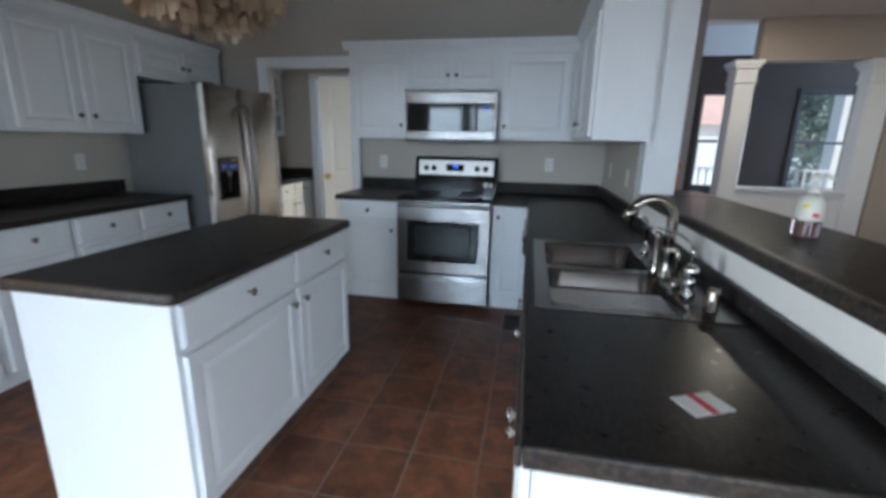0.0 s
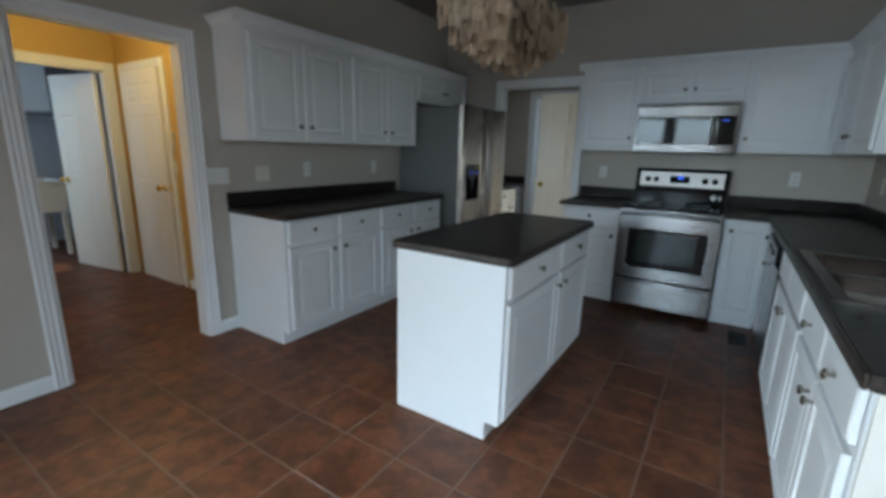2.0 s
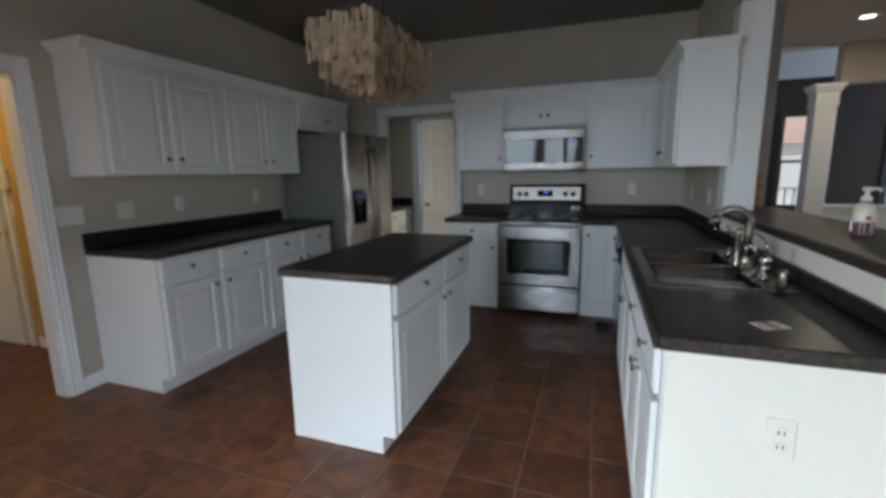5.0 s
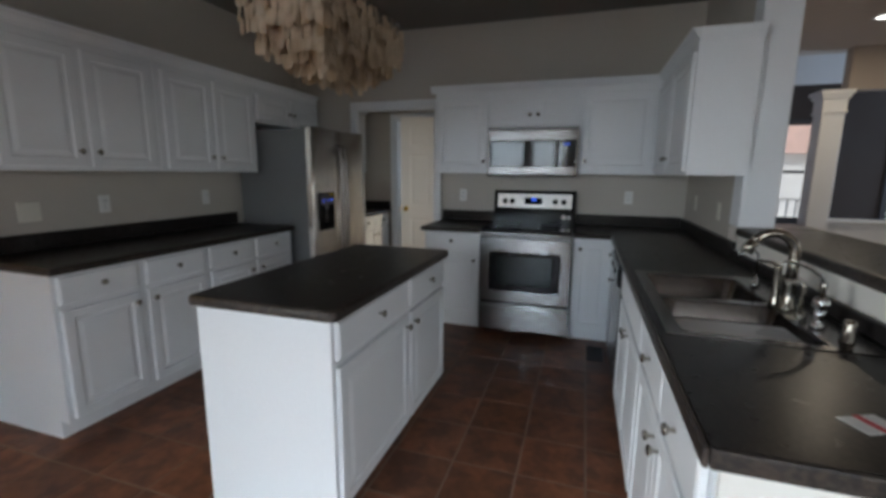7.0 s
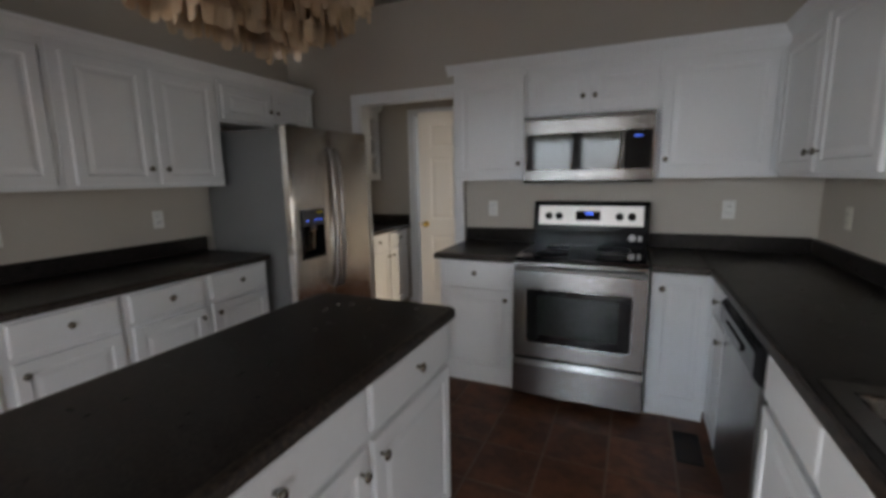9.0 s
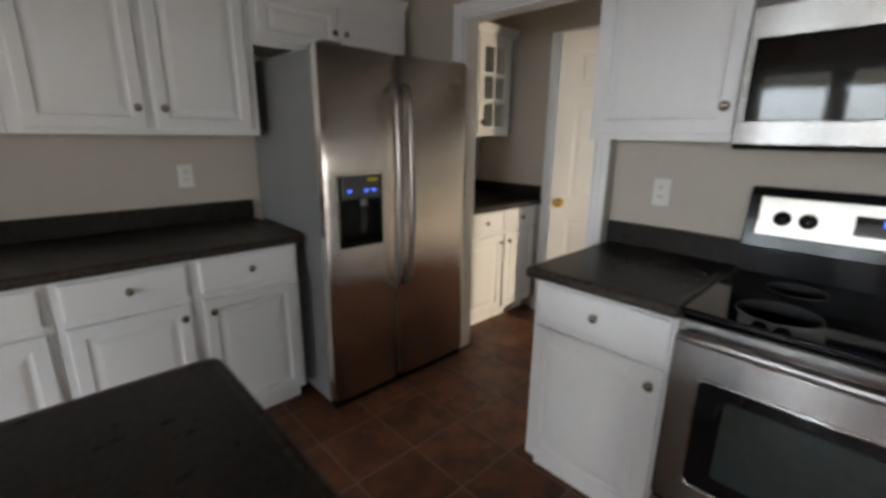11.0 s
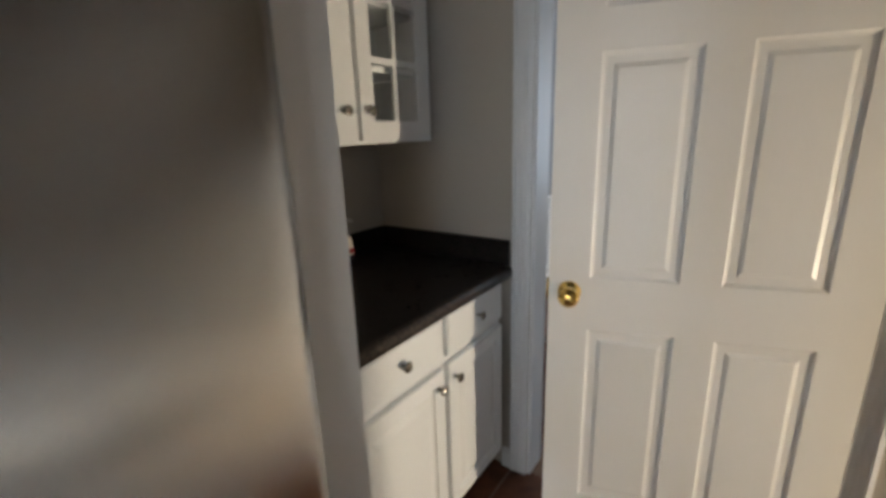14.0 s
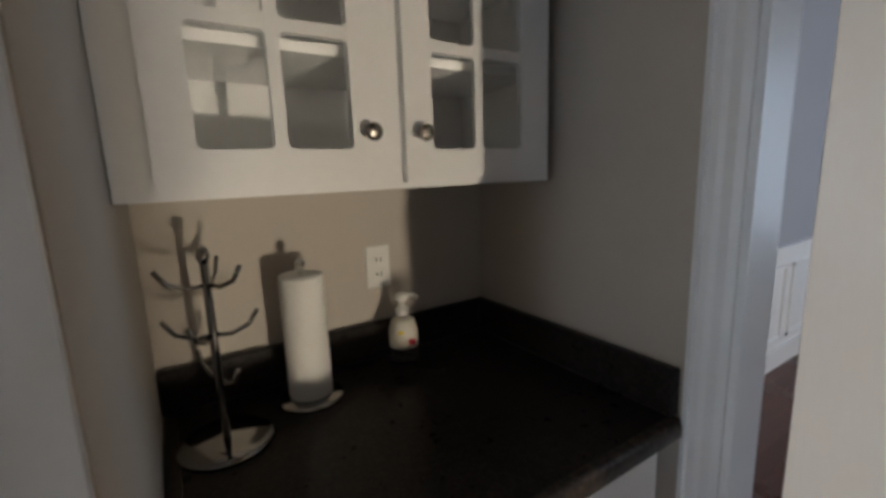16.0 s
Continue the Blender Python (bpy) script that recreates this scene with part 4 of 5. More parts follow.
for x in (0.045, 0.135, 0.18):
    for dx in (0, 0.012):
        part("indicator_light", lathe([(0.0042, 0.0), (0.0042, 0.001), (0.002, 0.0015)], 10, (DX0 + x + dx, -0.0105, DZ1 - 0.072), "y"), BLUE, d1, "lit blue indicator")
part("sticker", boxes((DX0 + 0.15, -0.0125, DZ1 - 0.030, DX0 + 0.205, -0.0105, DZ1 - 0.014)), YLAB, d1, "yellow sticker")
part("paddle", boxes((DX0 + 0.125, 0.02, DZ0 + 0.06, DX0 + 0.165, 0.03, DZ1 - 0.115), bevel=0.003), CLEAR, d1, "clear dispenser paddle")
part("spout", lathe([(0.018, 0.0), (0.016, 0.03), (0.012, 0.035)], 12, (DX0 + 0.145, 0.02, DZ1 - 0.15)), GREYP, d1)
part("drip_tray", boxes((DX0 + 0.013, -0.012, DZ0 + 0.0205, DX1 - 0.013, 0.057, DZ0 + 0.028), bevel=0.002), BLACK, d1)
part("badge", boxes((FW - 0.13, -0.0085, 1.665, FW - 0.085, -0.004, 1.682)), CHROME, d2, "small chrome badge")

# range, facing -y
rg = thing("range", pose(-1.103, 3.49, 0), "freestanding stainless electric range with a black glass top", "range")
RW = 0.756
part("body", boxes((0.002, 0.03, 0.04, RW - 0.002, 0.63, 0.90)), GREYP, rg)
part("cooktop", boxes((0.0, -0.005, 0.901, RW, 0.60, 0.922), bevel=0.005), BLACKG, rg, "black glass cooktop")
for bx, by, br in ((0.2, 0.15, 0.10), (0.55, 0.15, 0.085), (0.2, 0.42, 0.08), (0.55, 0.42, 0.10)):
    part("burner_ring", lathe([(br, 0.0), (br, 0.0005), (br - 0.003, 0.0008), (br - 0.003, 0.0)], 32, (bx, by, 0.9222)), GREYP, rg)
bg = part("backguard", prism([(0.555, 0.923), (0.63, 0.923), (0.63, 1.225), (0.605, 1.225), (0.582, 1.20), (0.555, 1.02)], 0.0, RW, "x"), BLACK, rg, "black backguard")
tilt = math.degrees(math.atan2(0.027, 0.18))
cp = part("control_panel", boxes((0.035, -0.004, 0.0, RW - 0.035, 0.001, 0.135), bevel=0.002), PANELS, rg, "stainless control panel", pose(0, 0.5625, 1.062, -tilt))
for kx in (0.105, 0.175, 0.572, 0.648):
    k = part("knob", lathe([(0.026, 0.0), (0.026, 0.004), (0.021, 0.006), (0.019, 0.022), (0.016, 0.026)], 20, (kx, -0.0045, 0.062), "y"), BLACK, cp, "round black control knob")
part("display", boxes((0.29, -0.0065, 0.035, 0.45, -0.0045, 0.098)), BLACKG, cp, "black clock display")
for i, dx in enumerate((0.356, 0.366, 0.380, 0.390)):
    part("digit", boxes((dx, -0.0078, 0.072, dx + 0.007, -0.0068, 0.090)), BLUE, cp, "lit blue clock digit")
part("sticker", lathe([(0.023, 0.0), (0.023, 0.001), (0.018, 0.0012)], 18, (0.655, 0.552, 0.985), "y"), PLATEW, rg, "round white sticker")
part("sticker", boxes((0.69, 0.549, 0.965, 0.715, 0.552, 1.0)), PLATEW, rg, "white sticker")
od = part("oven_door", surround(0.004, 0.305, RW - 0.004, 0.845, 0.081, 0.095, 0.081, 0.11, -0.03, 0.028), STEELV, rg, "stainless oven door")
part("oven_window", prism(rounded(0.082, 0.397, RW - 0.082, 0.738, 0.022), -0.032, 0.02, "y"), BLACKG, od, "black glass oven window")
part("inner_glass", prism(rounded(0.150, 0.455, RW - 0.150, 0.700, 0.012), -0.0335, -0.0322, "y"), OVENGLASS, od, "smoked see-through part of the window")
part("window_bead", tube([(a, -0.031, b) for a, b in rounded(0.080, 0.395, RW - 0.080, 0.740, 0.024)] + [(RW - 0.080, -0.031, 0.716)], 0.0042, 8), CHROME, od, "bright bead round the oven window")
part("oven_handle", tube([(0.03, -0.031, 0.852), (0.03, -0.06, 0.862), (0.05, -0.07, 0.866), (0.2, -0.074, 0.867), (RW / 2, -0.076, 0.867), (RW - 0.2, -0.074, 0.867), (RW - 0.05, -0.07, 0.866), (RW - 0.03, -0.06, 0.862), (RW - 0.03, -0.031, 0.852)], 0.016, 12), HANDLE, od, "full-width stainless bar handle")
part("vent_trim", boxes((0.004, -0.02, 0.850, RW - 0.004, 0.028, 0.898), bevel=0.004), STEELV, rg, "stainless strip under the cooktop")
dr = part("drawer", prism([(0.028, 0.045), (-0.024, 0.045), (-0.034, 0.06), (-0.034, 0.25), (-0.022, 0.285), (0.028, 0.29)], 0.004, RW - 0.004, "x"), STEELV, rg, "stainless storage drawer")
# Black strip painting in the shade between oven door and drawer.
part("gap_shade", boxes((0.006, -0.01, 0.2905, RW - 0.006, 0.02, 0.3045)), BLACK, rg)
for fx in (0.05, RW - 0.05):
    for fy in (0.08, 0.58):
        part("foot", lathe([(0.02, 0.0), (0.02, 0.015), (0.012, 0.04)], 10, (fx, fy, 0)), BLACK, rg)

# microwave above the range
mw = thing("microwave", pose(-1.110, 3.748, 1.360), "stainless over-the-range microwave with a black glass door", "microwave")
MW, MH = 0.756, 0.408
part("case", boxes((0.004, 0.03, 0.006, MW - 0.004, 0.38, MH)), BLACK, mw)
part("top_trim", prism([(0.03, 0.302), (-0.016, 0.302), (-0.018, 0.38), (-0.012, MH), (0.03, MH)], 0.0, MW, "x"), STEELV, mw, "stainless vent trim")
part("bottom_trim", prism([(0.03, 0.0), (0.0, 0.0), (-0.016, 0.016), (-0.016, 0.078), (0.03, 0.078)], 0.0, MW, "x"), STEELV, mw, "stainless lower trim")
part("door", boxes((0.018, -0.012, 0.079, 0.575, 0.029, 0.301), bevel=0.003), BLACKG, mw, "black glass microwave door")
part("end_trim", boxes((0.0, -0.014, 0.079, 0.017, 0.029, 0.301)), STEELV, mw)
part("end_trim", boxes((MW - 0.014, -0.014, 0.079, MW, 0.029, 0.301)), STEELV, mw)
part("keypad", boxes((0.60, -0.012, 0.079, MW - 0.015, 0.029, 0.301), bevel=0.003), BLACKG, mw, "black glass keypad")
part("handle", tube([(0.587, -0.010, 0.09), (0.587, -0.036, 0.10), (0.587, -0.042, 0.20), (0.587, -0.036, 0.285), (0.587, -0.010, 0.295)], 0.011, 10), HANDLE, mw, "upright stainless handle")
part("display", boxes((0.645, -0.0135, 0.262, 0.69, -0.0122, 0.273)), BLUEDIM, mw, "dim blue clock")
part("badge", lathe([(0.010, 0.0), (0.010, 0.001), (0.006, 0.0014)], 14, (MW / 2 - 0.02, -0.0162, 0.045), "y"), CHROME, mw)

# dishwasher, facing -x
dw = thing("dishwasher", pose(-0.032, 3.105, 0, 0, 0, -90), "stainless dishwasher with a black control panel", "dishwasher")
part("body", boxes((0.006, 0.03, 0.09, 0.602, 0.54, 0.868)), GREYP, dw)
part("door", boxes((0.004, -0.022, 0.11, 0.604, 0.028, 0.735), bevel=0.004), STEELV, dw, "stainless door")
part("control_panel", prism([(0.028, 0.738), (-0.028, 0.738), (-0.045, 0.765), (-0.045, 0.845), (-0.03, 0.866), (0.028, 0.866)], 0.004, 0.604, "x"), BLACK, dw, "black control panel with a pocket handle")
part("pocket_handle", boxes((0.16, -0.052, 0.79, 0.45, -0.0455, 0.812), bevel=0.002), BLACKG, dw)
part("toe_plate", boxes((0.01, 0.03, 0.0, 0.598, 0.06, 0.088)), BLACK, dw)

# ---- sink ----
sk = thing("sink", pose(0, 0, 0.914), "double-bowl stainless drop-in sink", "sink")


def bowl(x0, y0, x1, y1, depth, r=0.05, n=6):
    bm = bmesh.new()

    def ring(inset, z, rad):
        out = []
        for cx, cy, a0 in ((x1 - inset - rad, y1 - inset - rad, 0), (x0 + inset + rad, y1 - inset - rad, 90), (x0 + inset + rad, y0 + inset + rad, 180), (x1 - inset - rad, y0 + inset + rad, 270)):
            for k in range(n + 1):
                a = radians(a0 + 90 * k / n)
                out.append(bm.verts.new((cx + rad * math.cos(a), cy + rad * math.sin(a), z)))
        return out
    rings = [ring(0, 0.004, r), ring(0.006, -0.006, r), ring(0.014, -depth + 0.05, r), ring(0.026, -depth + 0.018, r * 0.9), ring(0.055, -depth, r * 0.6)]
    for a, b in zip(rings, rings[1:]):
        for k in range(len(a)):
            f = bm.faces.new((a[k], b[k], b[(k + 1) % len(a)], a[(k + 1) % len(a)]))
            f.smooth = True
    bm.faces.new(rings[-1][::-1])
    bmesh.ops.recalc_face_normals(bm, faces=bm.faces)
    bmesh.ops.reverse_faces(bm, faces=bm.faces)
    return bm


BX0, BX1 = 0.016, 0.392
BY = [(1.306, 1.690), (1.728, 2.122)]
for y0, y1 in BY:
    part("bowl", bowl(BX0, y0, BX1, y1, 0.19), SINKS, sk, "deep brushed steel bowl")
    part("drain", lathe([(0.045, 0.0), (0.045, 0.003), (0.03, 0.001), (0.012, 0.004)], 20, ((BX0 + BX1) / 2, (y0 + y1) / 2, -0.1895)), CHROME, sk)
part("rim", boxes((SX0 - 0.012, SYA - 0.012, 0.0, BX0 + 0.004, SYB + 0.012, 0.005), (BX1 - 0.004, SYA - 0.012, 0.0, SX1 + 0.014, SYB + 0.012, 0.005), (BX0 + 0.004, SYA - 0.012, 0.0, BX1 - 0.004, BY[0][0] + 0.004, 0.005), (BX0 + 0.004, BY[0][1] - 0.004, 0.0, BX1 - 0.004, BY[1][0] + 0.004, 0.005), (BX0 + 0.004, BY[1][1] - 0.004, 0.0, BX1 - 0.004, SYB + 0.012, 0.005)), SINKS, sk, "flat brushed steel rim and tap ledge")
fa = thing("kitchen_faucet", pose(0.405, 1.637, 0.919), "high-arc brushed nickel kitchen faucet", "faucet")
part("deck_plate", prism(rounded(-0.030, -0.10, 0.028, 0.10, 0.026), 0.0, 0.007, "z"), NICKEL, fa)
part("body", lathe([(0.027, 0.007), (0.026, 0.018), (0.020, 0.026), (0.0185, 0.09), (0.021, 0.095), (0.021, 0.108), (0.0175, 0.113)], 20), NICKEL, fa)
arc = [(-0.068 + 0.068 * math.cos(radians(a)), -0.010 * a / 160, 0.205 + 0.066 * math.sin(radians(a))) for a in range(0, 151, 15)]
part("spout", tube([(0, 0, 0.108), (0, 0, 0.16)] + arc, 0.0175, 14, 0.86), NICKEL, fa, "arched nickel spout")
part("spray_head", tube([(-0.122, -0.0095, 0.241), (-0.136, -0.010, 0.224), (-0.146, -0.010, 0.200)], 0.0165, 14, 1.25), NICKEL, fa, "wider nickel spray head")
h = part("handle", lathe([(0.018, 0.007), (0.015, 0.02), (0.012, 0.04), (0.012, 0.14), (0.014, 0.150), (0.008, 0.157)], 16, (-0.027, 0.034, 0)), NICKEL, fa, "upright nickel handle")
part("lever", tube([(-0.027, 0.034, 0.150), (-0.038, 0.060, 0.158), (-0.060, 0.110, 0.155)], 0.0058, 8), NICKEL, h)
ft = thing("filter_tap", pose(0.428, 2.01, 0.919), "slim chrome gooseneck drinking water tap", "faucet")
part("base", lathe([(0.018, 0), (0.018, 0.012), (0.009, 0.022), (0.008, 0.04)], 14), CHROME, ft)
part("spout", tube([(0, 0, 0.03), (0, 0, 0.125)] + [(-0.035 + 0.035 * math.cos(radians(a)), 0, 0.125 + 0.032 * math.sin(radians(a))) for a in range(15, 151, 15)] + [(-0.072, 0, 0.115)], 0.0052, 8), CHROME, ft)
part("lever", tube([(0, 0, 0.035), (0.0, 0.03, 0.044)], 0.005, 8), BLACK, ft)
sp = thing("side_handle", pose(0.410, 1.552, 0.919), "bent nickel side lever beside the faucet", "faucet handle")
part("base", lathe([(0.019, 0), (0.018, 0.014), (0.012, 0.024), (0.0105, 0.03)], 16), NICKEL, sp)
part("lever", tube([(0, 0, 0.028), (0, 0, 0.108), (-0.003, 0.003, 0.119), (-0.012, 0.008, 0.124), (-0.052, 0.022, 0.124)], 0.0078, 10), NICKEL, sp, "bent nickel lever")
so = thing("soap_dispenser", pose(0.424, 1.472, 0.919), "chrome soap pump with a long thin spout beside the sink", "soap dispenser")
part("base", lathe([(0.021, 0), (0.021, 0.010), (0.013, 0.018), (0.012, 0.03), (0.016, 0.040), (0.016, 0.052), (0.011, 0.058)], 18), CHROME, so)
part("bulb", lathe([(0.013, 0.058), (0.021, 0.066), (0.022, 0.086), (0.015, 0.097), (0.008, 0.100)], 18), CHROME, so, "round dark chrome bulb")
part("stem", lathe([(0.0085, 0.099), (0.0085, 0.140), (0.0065, 0.146)], 14), NICKEL, so)
part("pump_spout", tube([(0, 0, 0.140), (-0.010, 0.0, 0.164), (-0.040, -0.004, 0.185), (-0.085, -0.010, 0.203), (-0.110, -0.013, 0.203), (-0.126, -0.015, 0.192)], 0.0048, 8), CHROME, so)
cap = thing("sink_hole_cover", pose(0.449, 1.362, 0.919), "short nickel air gap cap on the sink", "air gap")
part("cap", lathe([(0.020, 0), (0.020, 0.004), (0.017, 0.006), (0.017, 0.052), (0.015, 0.061), (0.007, 0.064)], 18), NICKEL, cap)

# ---- chandelier ----
ch = thing("chandelier", pose(-1.52, 1.92, 0), "rectangular tiered capiz shell chandelier hanging over the island", "chandelier")
tiers = [(0.19, 0.41, 2.20, 4), (0.155, 0.345, 2.17, 5), (0.115, 0.27, 2.13, 5), (0.075, 0.19, 2.09, 5)]
rnd = random.Random(5)


def shell(bm, sw, sh, m=None):
    """One thin, slightly curled shell with cut corners, hung from its top edge."""
    pts = [(-0.5, -0.12), (-0.36, 0.0), (0.36, 0.0), (0.5, -0.12), (0.46, -0.9), (0.2, -1.0), (-0.25, -1.0), (-0.47, -0.88)]
    f = [bm.verts.new((u * sw, 0.10 * sw * (u * u * 4) - 0.06 * sw * v * v, v * sh)) for u, v in pts]
    k = [bm.verts.new(v.co + Vector((0, 0.0013, 0))) for v in f]
    bm.faces.new(f)
    bm.faces.new(k[::-1])
    n = len(f)
    for j in range(n):
        bm.faces.new((f[j], k[j], k[(j + 1) % n], f[(j + 1) % n]))
    if m is not None:
        bmesh.ops.transform(bm, matrix=m, verts=f + k)


shell_kinds = []
for q in range(4):
    bm = bmesh.new()
    shell(bm, rnd.uniform(0.027, 0.036), rnd.uniform(0.056, 0.070))
    me = bpy.data.meshes.new("shell")
    bm.to_mesh(me)
    bm.free()
    me.materials.append(SHELL)
    shell_kinds.append(me)
for tier, (hx, hy, zt, n) in enumerate(tiers):
    fbm = boxes((-hx, -hy, zt, hx, -hy + 0.006, zt + 0.006), (-hx, hy - 0.006, zt, hx, hy, zt + 0.006), (-hx, -hy + 0.006, zt, -hx + 0.006, hy - 0.006, zt + 0.006), (hx - 0.006, -hy + 0.006, zt, hx, hy - 0.006, zt + 0.006), (-hx + 0.006, -0.003, zt, hx - 0.006, 0.003, zt + 0.006))
    part("frame", fbm, CHROME, ch, "thin metal frame")
    step = 0.034 if tier == 0 else 0.026
    spots = []
    m_ = int(2 * hx / step)
    for i in range(m_ + 1):
        x = -hx + 2 * hx * i / m_
        spots += [(x, -hy, 0), (x, hy, 180)]
    m_ = int(2 * hy / step)
    for i in range(1, m_):
        y = -hy + 2 * hy * i / m_
        spots += [(hx, y, 90), (-hx, y, -90)]
    joined = bmesh.new()
    for x, y, a in spots:
        drop = rnd.uniform(0, 0.032)
        for i in range(n):
            m = pose(x + rnd.uniform(-0.004, 0.004), y + rnd.uniform(-0.004, 0.004), zt - drop - i * 0.051, rnd.uniform(-10, 10), rnd.uniform(-6, 6), a + rnd.uniform(-38, 38))
            if tier == 0:
                s_ = new("shell", rnd.choice(shell_kinds))
                s_.parent = ch
                s_.matrix_basis = m
            else:
                shell(joined, rnd.uniform(0.027, 0.036), rnd.uniform(0.056, 0.070), m)
    if tier:
        tagged(part("shell_tier", joined, SHELL, ch), kind="stuff")
    else:
        joined.free()
for x, y in ((0, -0.12), (0, 0.12)):
    part("cable", tube([(x, y, 2.21), (x, y, CH - 0.02)], 0.004, 6), BLACK, ch)
part("canopy", lathe([(0.07, CH - 0.03), (0.07, CH - 0.004), (0.05, CH)], 24), CHROME, ch)
part("top_bar", boxes((-0.004, -0.40, 2.207, 0.004, 0.40, 2.214)), CHROME, ch)

# ---- small fixed things ----


def wall_plate(m, kind, label, w=0.07, mat=None):
    """A switch or socket plate, front -y."""
    p = thing("wall_switch" if kind in ("switch", "double", "triple") else "wall_outlet", m, label, "switch" if kind in ("switch", "double", "triple") else "outlet", "plates")
    bm = bmesh.new()
    loft(bm, -w / 2, -0.058, w / 2, 0.058, [(0, 0), (0, 0.003), (0.004, 0.006)], -0.0005)
    part("plate", bm, mat or PLATEW, p)
    if kind == "outlet":
        for z in (-0.02, 0.02):
            s = part("socket", boxes((-0.017, -0.0085, z - 0.014, 0.017, -0.006, z + 0.014), bevel=0.001), mat or PLATEW, p)
            part("slot", boxes((-0.008, -0.0092, z - 0.006, -0.005, -0.0087, z + 0.006), (0.005, -0.0092, z - 0.006, 0.008, -0.0087, z + 0.006)), BLACK, s)
    else:
        n = {"switch": 1, "double": 2, "triple": 3}[kind]
        for i in range(n):
            x = (i - (n - 1) / 2) * 0.046
            part("rocker", boxes((x - 0.016, -0.009, -0.033, x + 0.016, -0.006, 0.033), bevel=0.001), mat or PLATEW, p)
    return p


wall_plate(pose(WX, 1.20, 1.135, 0, 0, 90), "triple", "white triple light switch plate", 0.155)
wall_plate(pose(WX, 1.545, 1.14, 0, 0, 90), "double", "cream double switch plate", 0.115, PLATE)
wall_plate(pose(WX, 1.965, 1.16, 0, 0, 90), "outlet", "white wall outlet above the worktop")
wall_plate(pose(WX, 2.785, 1.165, 0, 0, 90), "outlet", "white wall outlet beside the refrigerator")
wall_plate(pose(-1.44, WY, 1.165), "outlet", "white wall outlet beside the range")
wall_plate(pose(0.10, WY, 1.175), "outlet", "white wall outlet behind the worktop")
wall_plate(pose(RX, 3.77, 1.165, 0, 0, -90), "outlet", "cream wall outlet near the corner", mat=PLATE)
wall_plate(pose(RX, 3.14, 1.15, 0, 0, -90), "switch", "cream wall switch by the post", mat=PLATE)
wall_plate(pose(WX, 4.735, 1.165, 0, 0, 90), "outlet", "white wall outlet above the pantry worktop")
wall_plate(pose(0.256, 0.706, 0.659), "outlet", "cream outlet on the cream peninsula end panel", mat=CREAM)
th = thing("wall_phone", pose(-4.555, 1.518, 1.365), "cream intercom box on the yellow hall wall", "intercom")
part("case", boxes((-0.05, -0.035, -0.08, 0.05, 0.0, 0.08), bevel=0.006), PLATE, th)
wall_plate(pose(-4.56, 1.519, 1.13), "switch", "cream light switch on the yellow hall wall", mat=PLATE)
vent = thing("floor_register", pose(-0.13, 3.30, 0.0), "dark metal floor register in the tiles", "floor vent")
part("frame", boxes((-0.06, -0.14, 0.0005, -0.05, 0.14, 0.005), (0.05, -0.14, 0.0005, 0.06, 0.14, 0.005), (-0.05, -0.14, 0.0005, 0.05, -0.13, 0.005), (-0.05, 0.13, 0.0005, 0.05, 0.14, 0.005)), BLACK, vent)
for k in range(12):
    part("slat", boxes((-0.05, -0.125 + k * 0.0215, 0.0005, 0.05, -0.115 + k * 0.0215, 0.004)), BLACK, vent)

# ---- loose things ----
cd = thing("leaflet", pose(0.262, 0.874, 0.9145, 0, 0, 26), "white paper card with a red stripe on the worktop", "card")
part("sheet", boxes((-0.042, -0.03, 0.0, 0.042, 0.03, 0.0012)), PAPER, cd)
part("stripe", boxes((-0.008, -0.03, 0.0016, 0.008, 0.03, 0.002)), RED, cd, "red printed stripe")


def soap_bottle(m, label):
    b = thing("hand_soap_bottle", m, label, "soap bottle")
    part("bottle", lathe([(0.034, 0.0), (0.037, 0.006), (0.037, 0.09), (0.030, 0.118), (0.014, 0.130), (0.014, 0.136)], 22), SOAP, b, "clear bottle")
    part("sleeve", lathe([(0.0375, 0.052), (0.0378, 0.06), (0.0378, 0.092), (0.031, 0.119), (0.018, 0.130)], 22), PLATE, b, "cream printed sleeve")
    part("label", boxes((0.016, -0.0385, 0.064, 0.032, -0.030, 0.078), bevel=0.002), RED, b, "red label")
    part("label", boxes((-0.012, -0.0392, 0.092, 0.004, -0.030, 0.102), bevel=0.002), YLAB, b, "small yellow label")
    part("collar", lathe([(0.018, 0.136), (0.018, 0.152), (0.009, 0.156), (0.007, 0.175)], 18), PLATEW, b)
    part("pump", lathe([(0.014, 0.175), (0.017, 0.180), (0.016, 0.19), (0.006, 0.193)], 16), PLATEW, b)
    part("nozzle", tube([(0, 0, 0.184), (0.03, 0, 0.186), (0.042, 0, 0.178)], 0.0055, 8), PLATEW, b)
    return b


soap_bottle(pose(0.80, 1.655, 1.09, 0, 0, -40), "hand soap pump bottle standing on the bar top")
soap_bottle(pose(-3.225, 4.755, 0.914, 0, 0, 60), "hand soap pump bottle on the pantry worktop")
pt = thing("paper_towel_holder", pose(-3.195, 4.497, 0.914), "chrome stand with a white paper towel roll", "paper towel")
part("base", lathe([(0.075, 0.0), (0.075, 0.006), (0.068, 0.010), (0.01, 0.011)], 28), DCHROME, pt)
part("pole", lathe([(0.006, 0.010), (0.006, 0.30), (0.012, 0.305), (0.013, 0.318), (0.006, 0.325)], 14), CHROME, pt)
part("paper_roll", lathe([(0.018, 0.013), (0.046, 0.012), (0.048, 0.02), (0.048, 0.283), (0.046, 0.29), (0.018, 0.289)], 30), PAPER, pt, "white quilted paper roll")
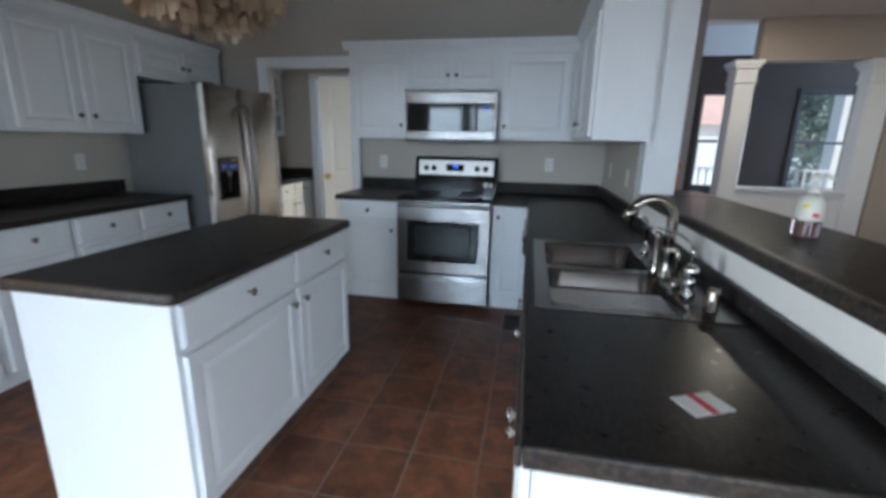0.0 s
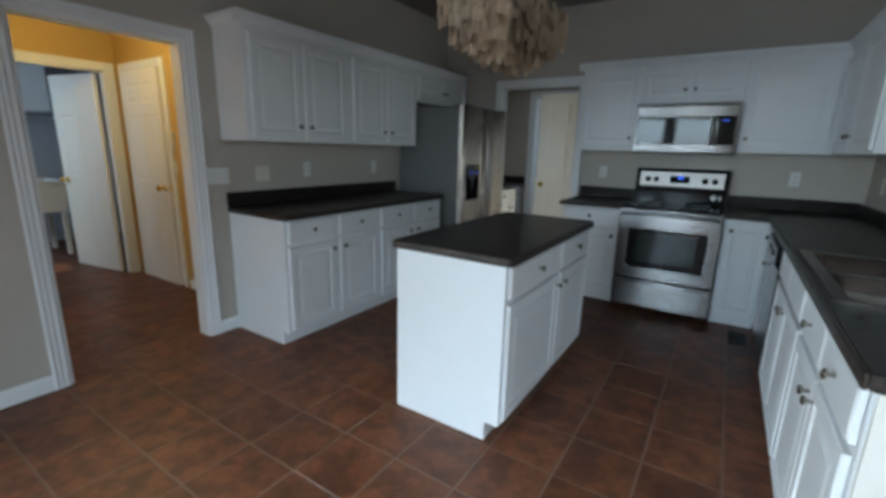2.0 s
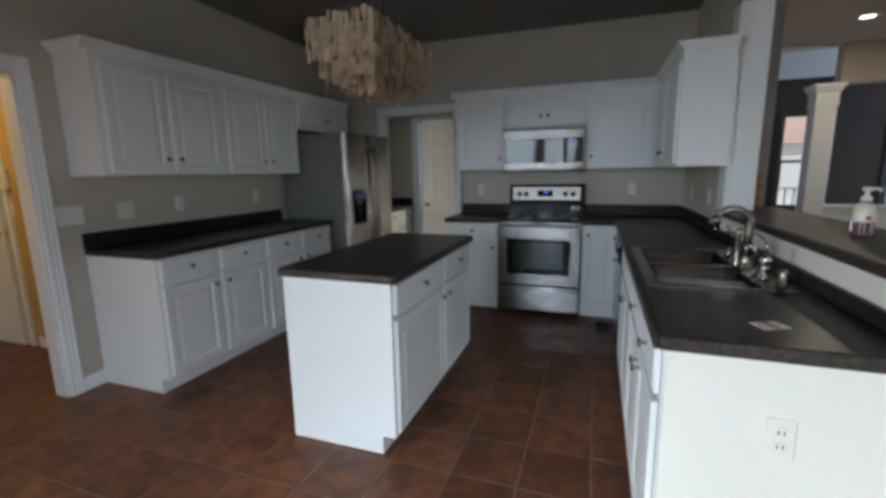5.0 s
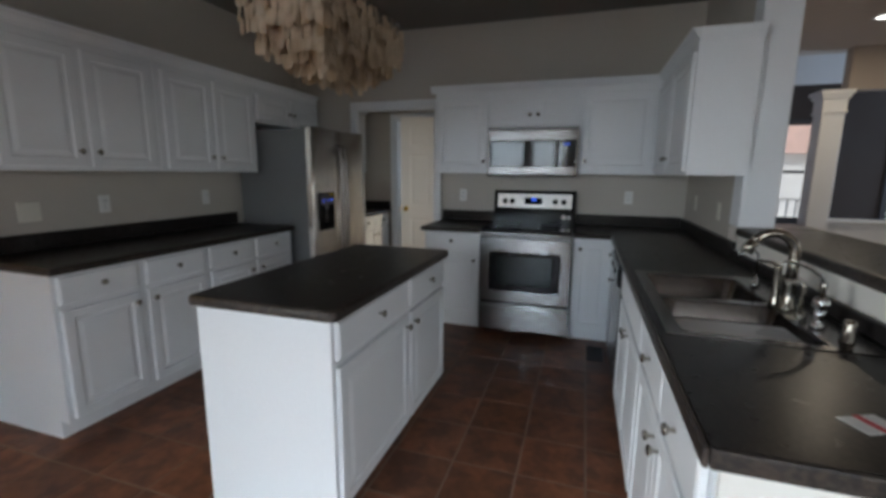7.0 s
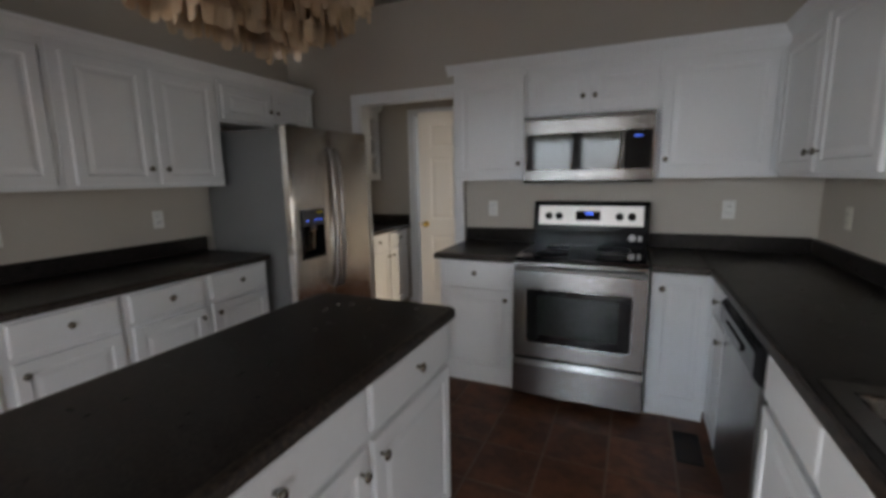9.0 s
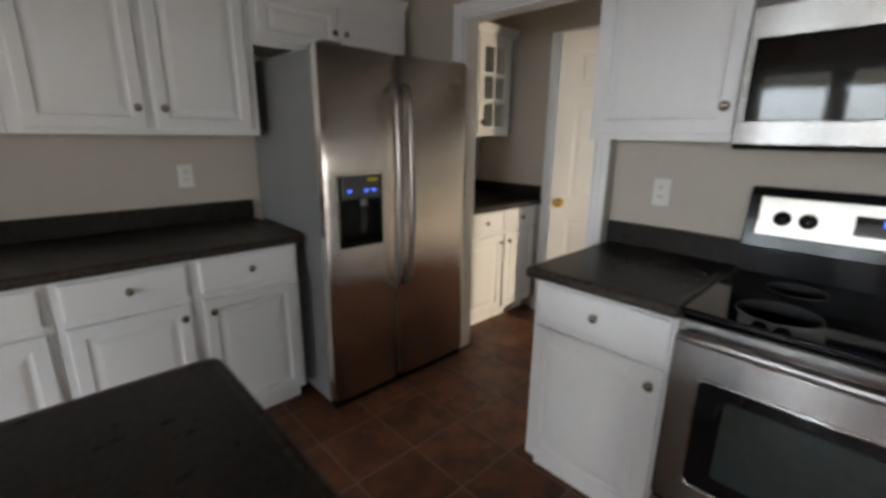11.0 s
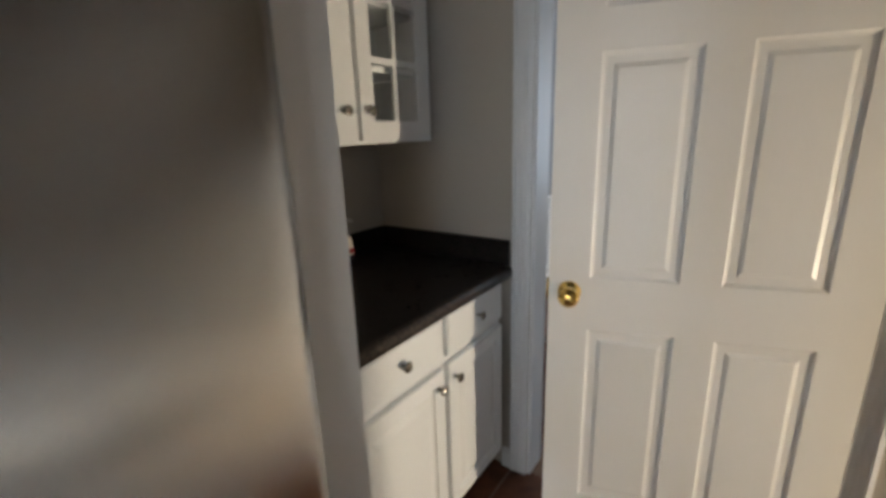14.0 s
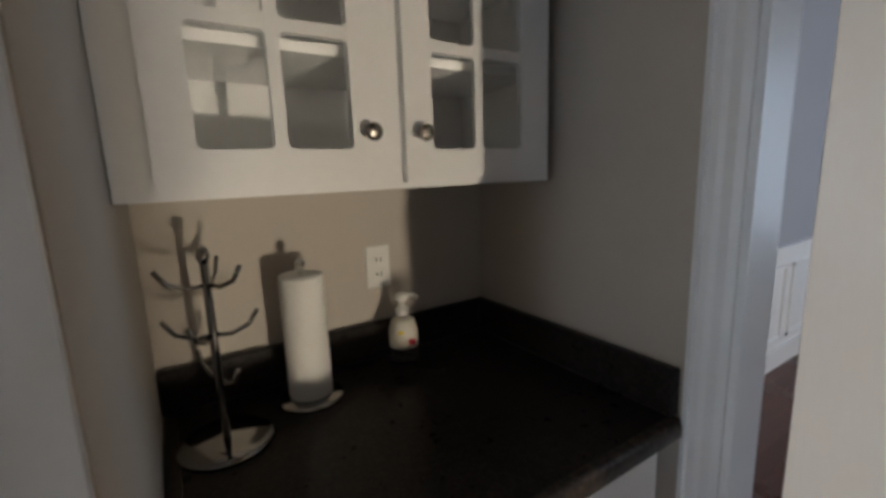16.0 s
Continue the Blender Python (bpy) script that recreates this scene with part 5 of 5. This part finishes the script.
mt = thing("mug_tree", pose(-3.115, 4.312, 0.914), "chrome mug tree with curved arms on a round base", "mug tree")
part("base", lathe([(0.085, 0.0), (0.086, 0.008), (0.078, 0.013), (0.015, 0.015)], 30), DCHROME, mt)
part("pole", tube([(0, 0, 0.012), (0.001, 0, 0.2), (0, 0, 0.36)], 0.0075, 10), DCHROME, mt)
part("finial", lathe([(0.008, 0.355), (0.012, 0.365), (0.009, 0.38), (0.003, 0.385)], 12), DCHROME, mt)
for i, (z, a) in enumerate(((0.15, 20), (0.15, 200), (0.235, 80), (0.235, 260), (0.235, 330), (0.33, 40), (0.33, 160), (0.33, 280))):
    c, s = math.cos(radians(a)), math.sin(radians(a))
    part("arm", tube([(0, 0, z - 0.015), (0.03 * c, 0.03 * s, z - 0.018), (0.06 * c, 0.06 * s, z - 0.005), (0.078 * c, 0.078 * s, z + 0.022)], 0.0042, 8), DCHROME, mt, "curved chrome arm")

# laundry room things
tub = thing("utility_sink", pose(-7.2, 1.10, 0), "white plastic utility sink on legs", "utility sink")
bm = boxes((-0.3, -0.28, 0.52, 0.3, -0.25, 0.86), (-0.3, 0.25, 0.52, 0.3, 0.28, 0.86), (-0.3, -0.25, 0.52, -0.27, 0.25, 0.86), (0.27, -0.25, 0.52, 0.3, 0.25, 0.86), (-0.27, -0.25, 0.52, 0.27, 0.25, 0.55))
part("tub", bm, PLATEW, tub)
part("rim", boxes((-0.32, -0.30, 0.86, 0.32, -0.25, 0.885), (-0.32, 0.25, 0.86, 0.32, 0.30, 0.885), (-0.32, -0.25, 0.86, -0.27, 0.25, 0.885), (0.27, -0.25, 0.86, 0.32, 0.25, 0.885)), PLATEW, tub)
for x in (-0.26, 0.26):
    for y in (-0.24, 0.24):
        part("leg", boxes((x - 0.025, y - 0.025, 0, x + 0.025, y + 0.025, 0.519), bevel=0.004), PLATEW, tub)
sh = thing("wire_shelf", pose(-7.99, 0.4, 1.62), "white wire shelf on a grey laundry wall", "shelf")
part("front_rail", tube([(0.32, -0.8, 0), (0.32, 1.4, 0)], 0.006, 8), PLATEW, sh)
for k in range(40):
    part("wire", boxes((0.0, -0.8 + k * 0.056, -0.002, 0.32, -0.796 + k * 0.056, 0.002)), PLATEW, sh)
lc = thing("laundry_cabinet", pose(-7.99, 0.85, 1.69), "white wall cabinet in the laundry room", "cabinet")
part("body", boxes((0, 0, 0, 0.3, 0.75, 0.6)), WHITE, lc)
part("door", boxes((0.301, 0.01, 0.01, 0.318, 0.37, 0.59), bevel=0.003), WHITE, lc)
part("door", boxes((0.301, 0.38, 0.01, 0.318, 0.74, 0.59), bevel=0.003), WHITE, lc)

# family room wall
orn = thing("wall_ornament", pose(1.135, WY - 0.001, 1.03, 0, 0, -90), "orange carved wooden ornament hung on a mauve-tinted wall", "ornament")
part("plaque", boxes((0.0, -0.035, -0.16, 0.03, 0.035, 0.10), bevel=0.008), ORANGE, orn)
part("rosette", lathe([(0.040, 0.0), (0.048, 0.012), (0.044, 0.026), (0.03, 0.034), (0.012, 0.04)], 18, (0.0, 0.0, 0.16), "x"), ORANGE, orn)
part("finial", lathe([(0.028, 0.0), (0.034, 0.01), (0.02, 0.03)], 14, (0.0, 0.0, 0.245), "x"), ORANGE, orn)

# ---- floor tiles ----
P = 0.307
floor = tagged(new("floor"), "brown mottled ceramic floor tiles with pale joints", kind="structure")
tile_mesh = []
for q in range(3):
    bm = bmesh.new()
    h = P / 2 - 0.0035
    top = h - 0.003
    a = [bm.verts.new((sx * h, sy * h, -0.012)) for sx, sy in ((-1, -1), (1, -1), (1, 1), (-1, 1))]
    b = [bm.verts.new((sx * h, sy * h, -0.003)) for sx, sy in ((-1, -1), (1, -1), (1, 1), (-1, 1))]
    c = [bm.verts.new((sx * top, sy * top, 0.0 - 0.0002 * q)) for sx, sy in ((-1, -1), (1, -1), (1, 1), (-1, 1))]
    for u, v in ((a, b), (b, c)):
        for k in range(4):
            bm.faces.new((u[k], u[(k + 1) % 4], v[(k + 1) % 4], v[k]))
    bm.faces.new(c)
    me = bpy.data.meshes.new("floor_tile")
    bm.to_mesh(me)
    bm.free()
    me.materials.append(TILE)
    tile_mesh.append(me)
rest = bmesh.new()
tr = random.Random(3)
for i in range(-27, 4):
    for j in range(-12, 16):
        cx, cy = -0.2 + P * (i + 0.5), 0.505 + P * (j + 0.5)
        kitchen = WX - 0.1 < cx < 0.75 and -3.0 < cy < 4.3
        hall = -8.0 < cx <= WX - 0.1 and -0.55 < cy < 2.3 and (cx < -5.5 or cy < 1.66)
        pantry = WX < cx < -0.6 and 4.3 <= cy < 5.2
        if not (kitchen or hall or pantry):
            continue
        near = (kitchen and cy > -0.9 and cx < 0.2) or (hall and cx > -4.9) or (pantry and cx < -1.5)
        if near:
            t_ = new("tile", tr.choice(tile_mesh))
            t_.parent = floor
            t_.matrix_basis = pose(cx, cy, 0, 0, 0, tr.choice((0, 90, 180, 270)))
        else:
            box(rest, cx - P / 2 + 0.0035, cy - P / 2 + 0.0035, -0.012, cx + P / 2 - 0.0035, cy + P / 2 - 0.0035, -0.0005)
tagged(part("tiles", rest, TILE, floor), kind="stuff")
planks = tagged(new("floor_dining"), "dark red-brown wooden floorboards", kind="structure")
bm0 = bmesh.new()
box(bm0, -0.044, 0.0, -0.012, 0.044, 3.6, 0.0)
me = bpy.data.meshes.new("plank")
bm0.to_mesh(me)
bm0.free()
me.materials.append(WOODF)
for k in range(24):
    p_ = new("plank", me)
    p_.parent = planks
    p_.matrix_basis = pose(-3.35 + 0.09 * k, 5.22, 0.0)
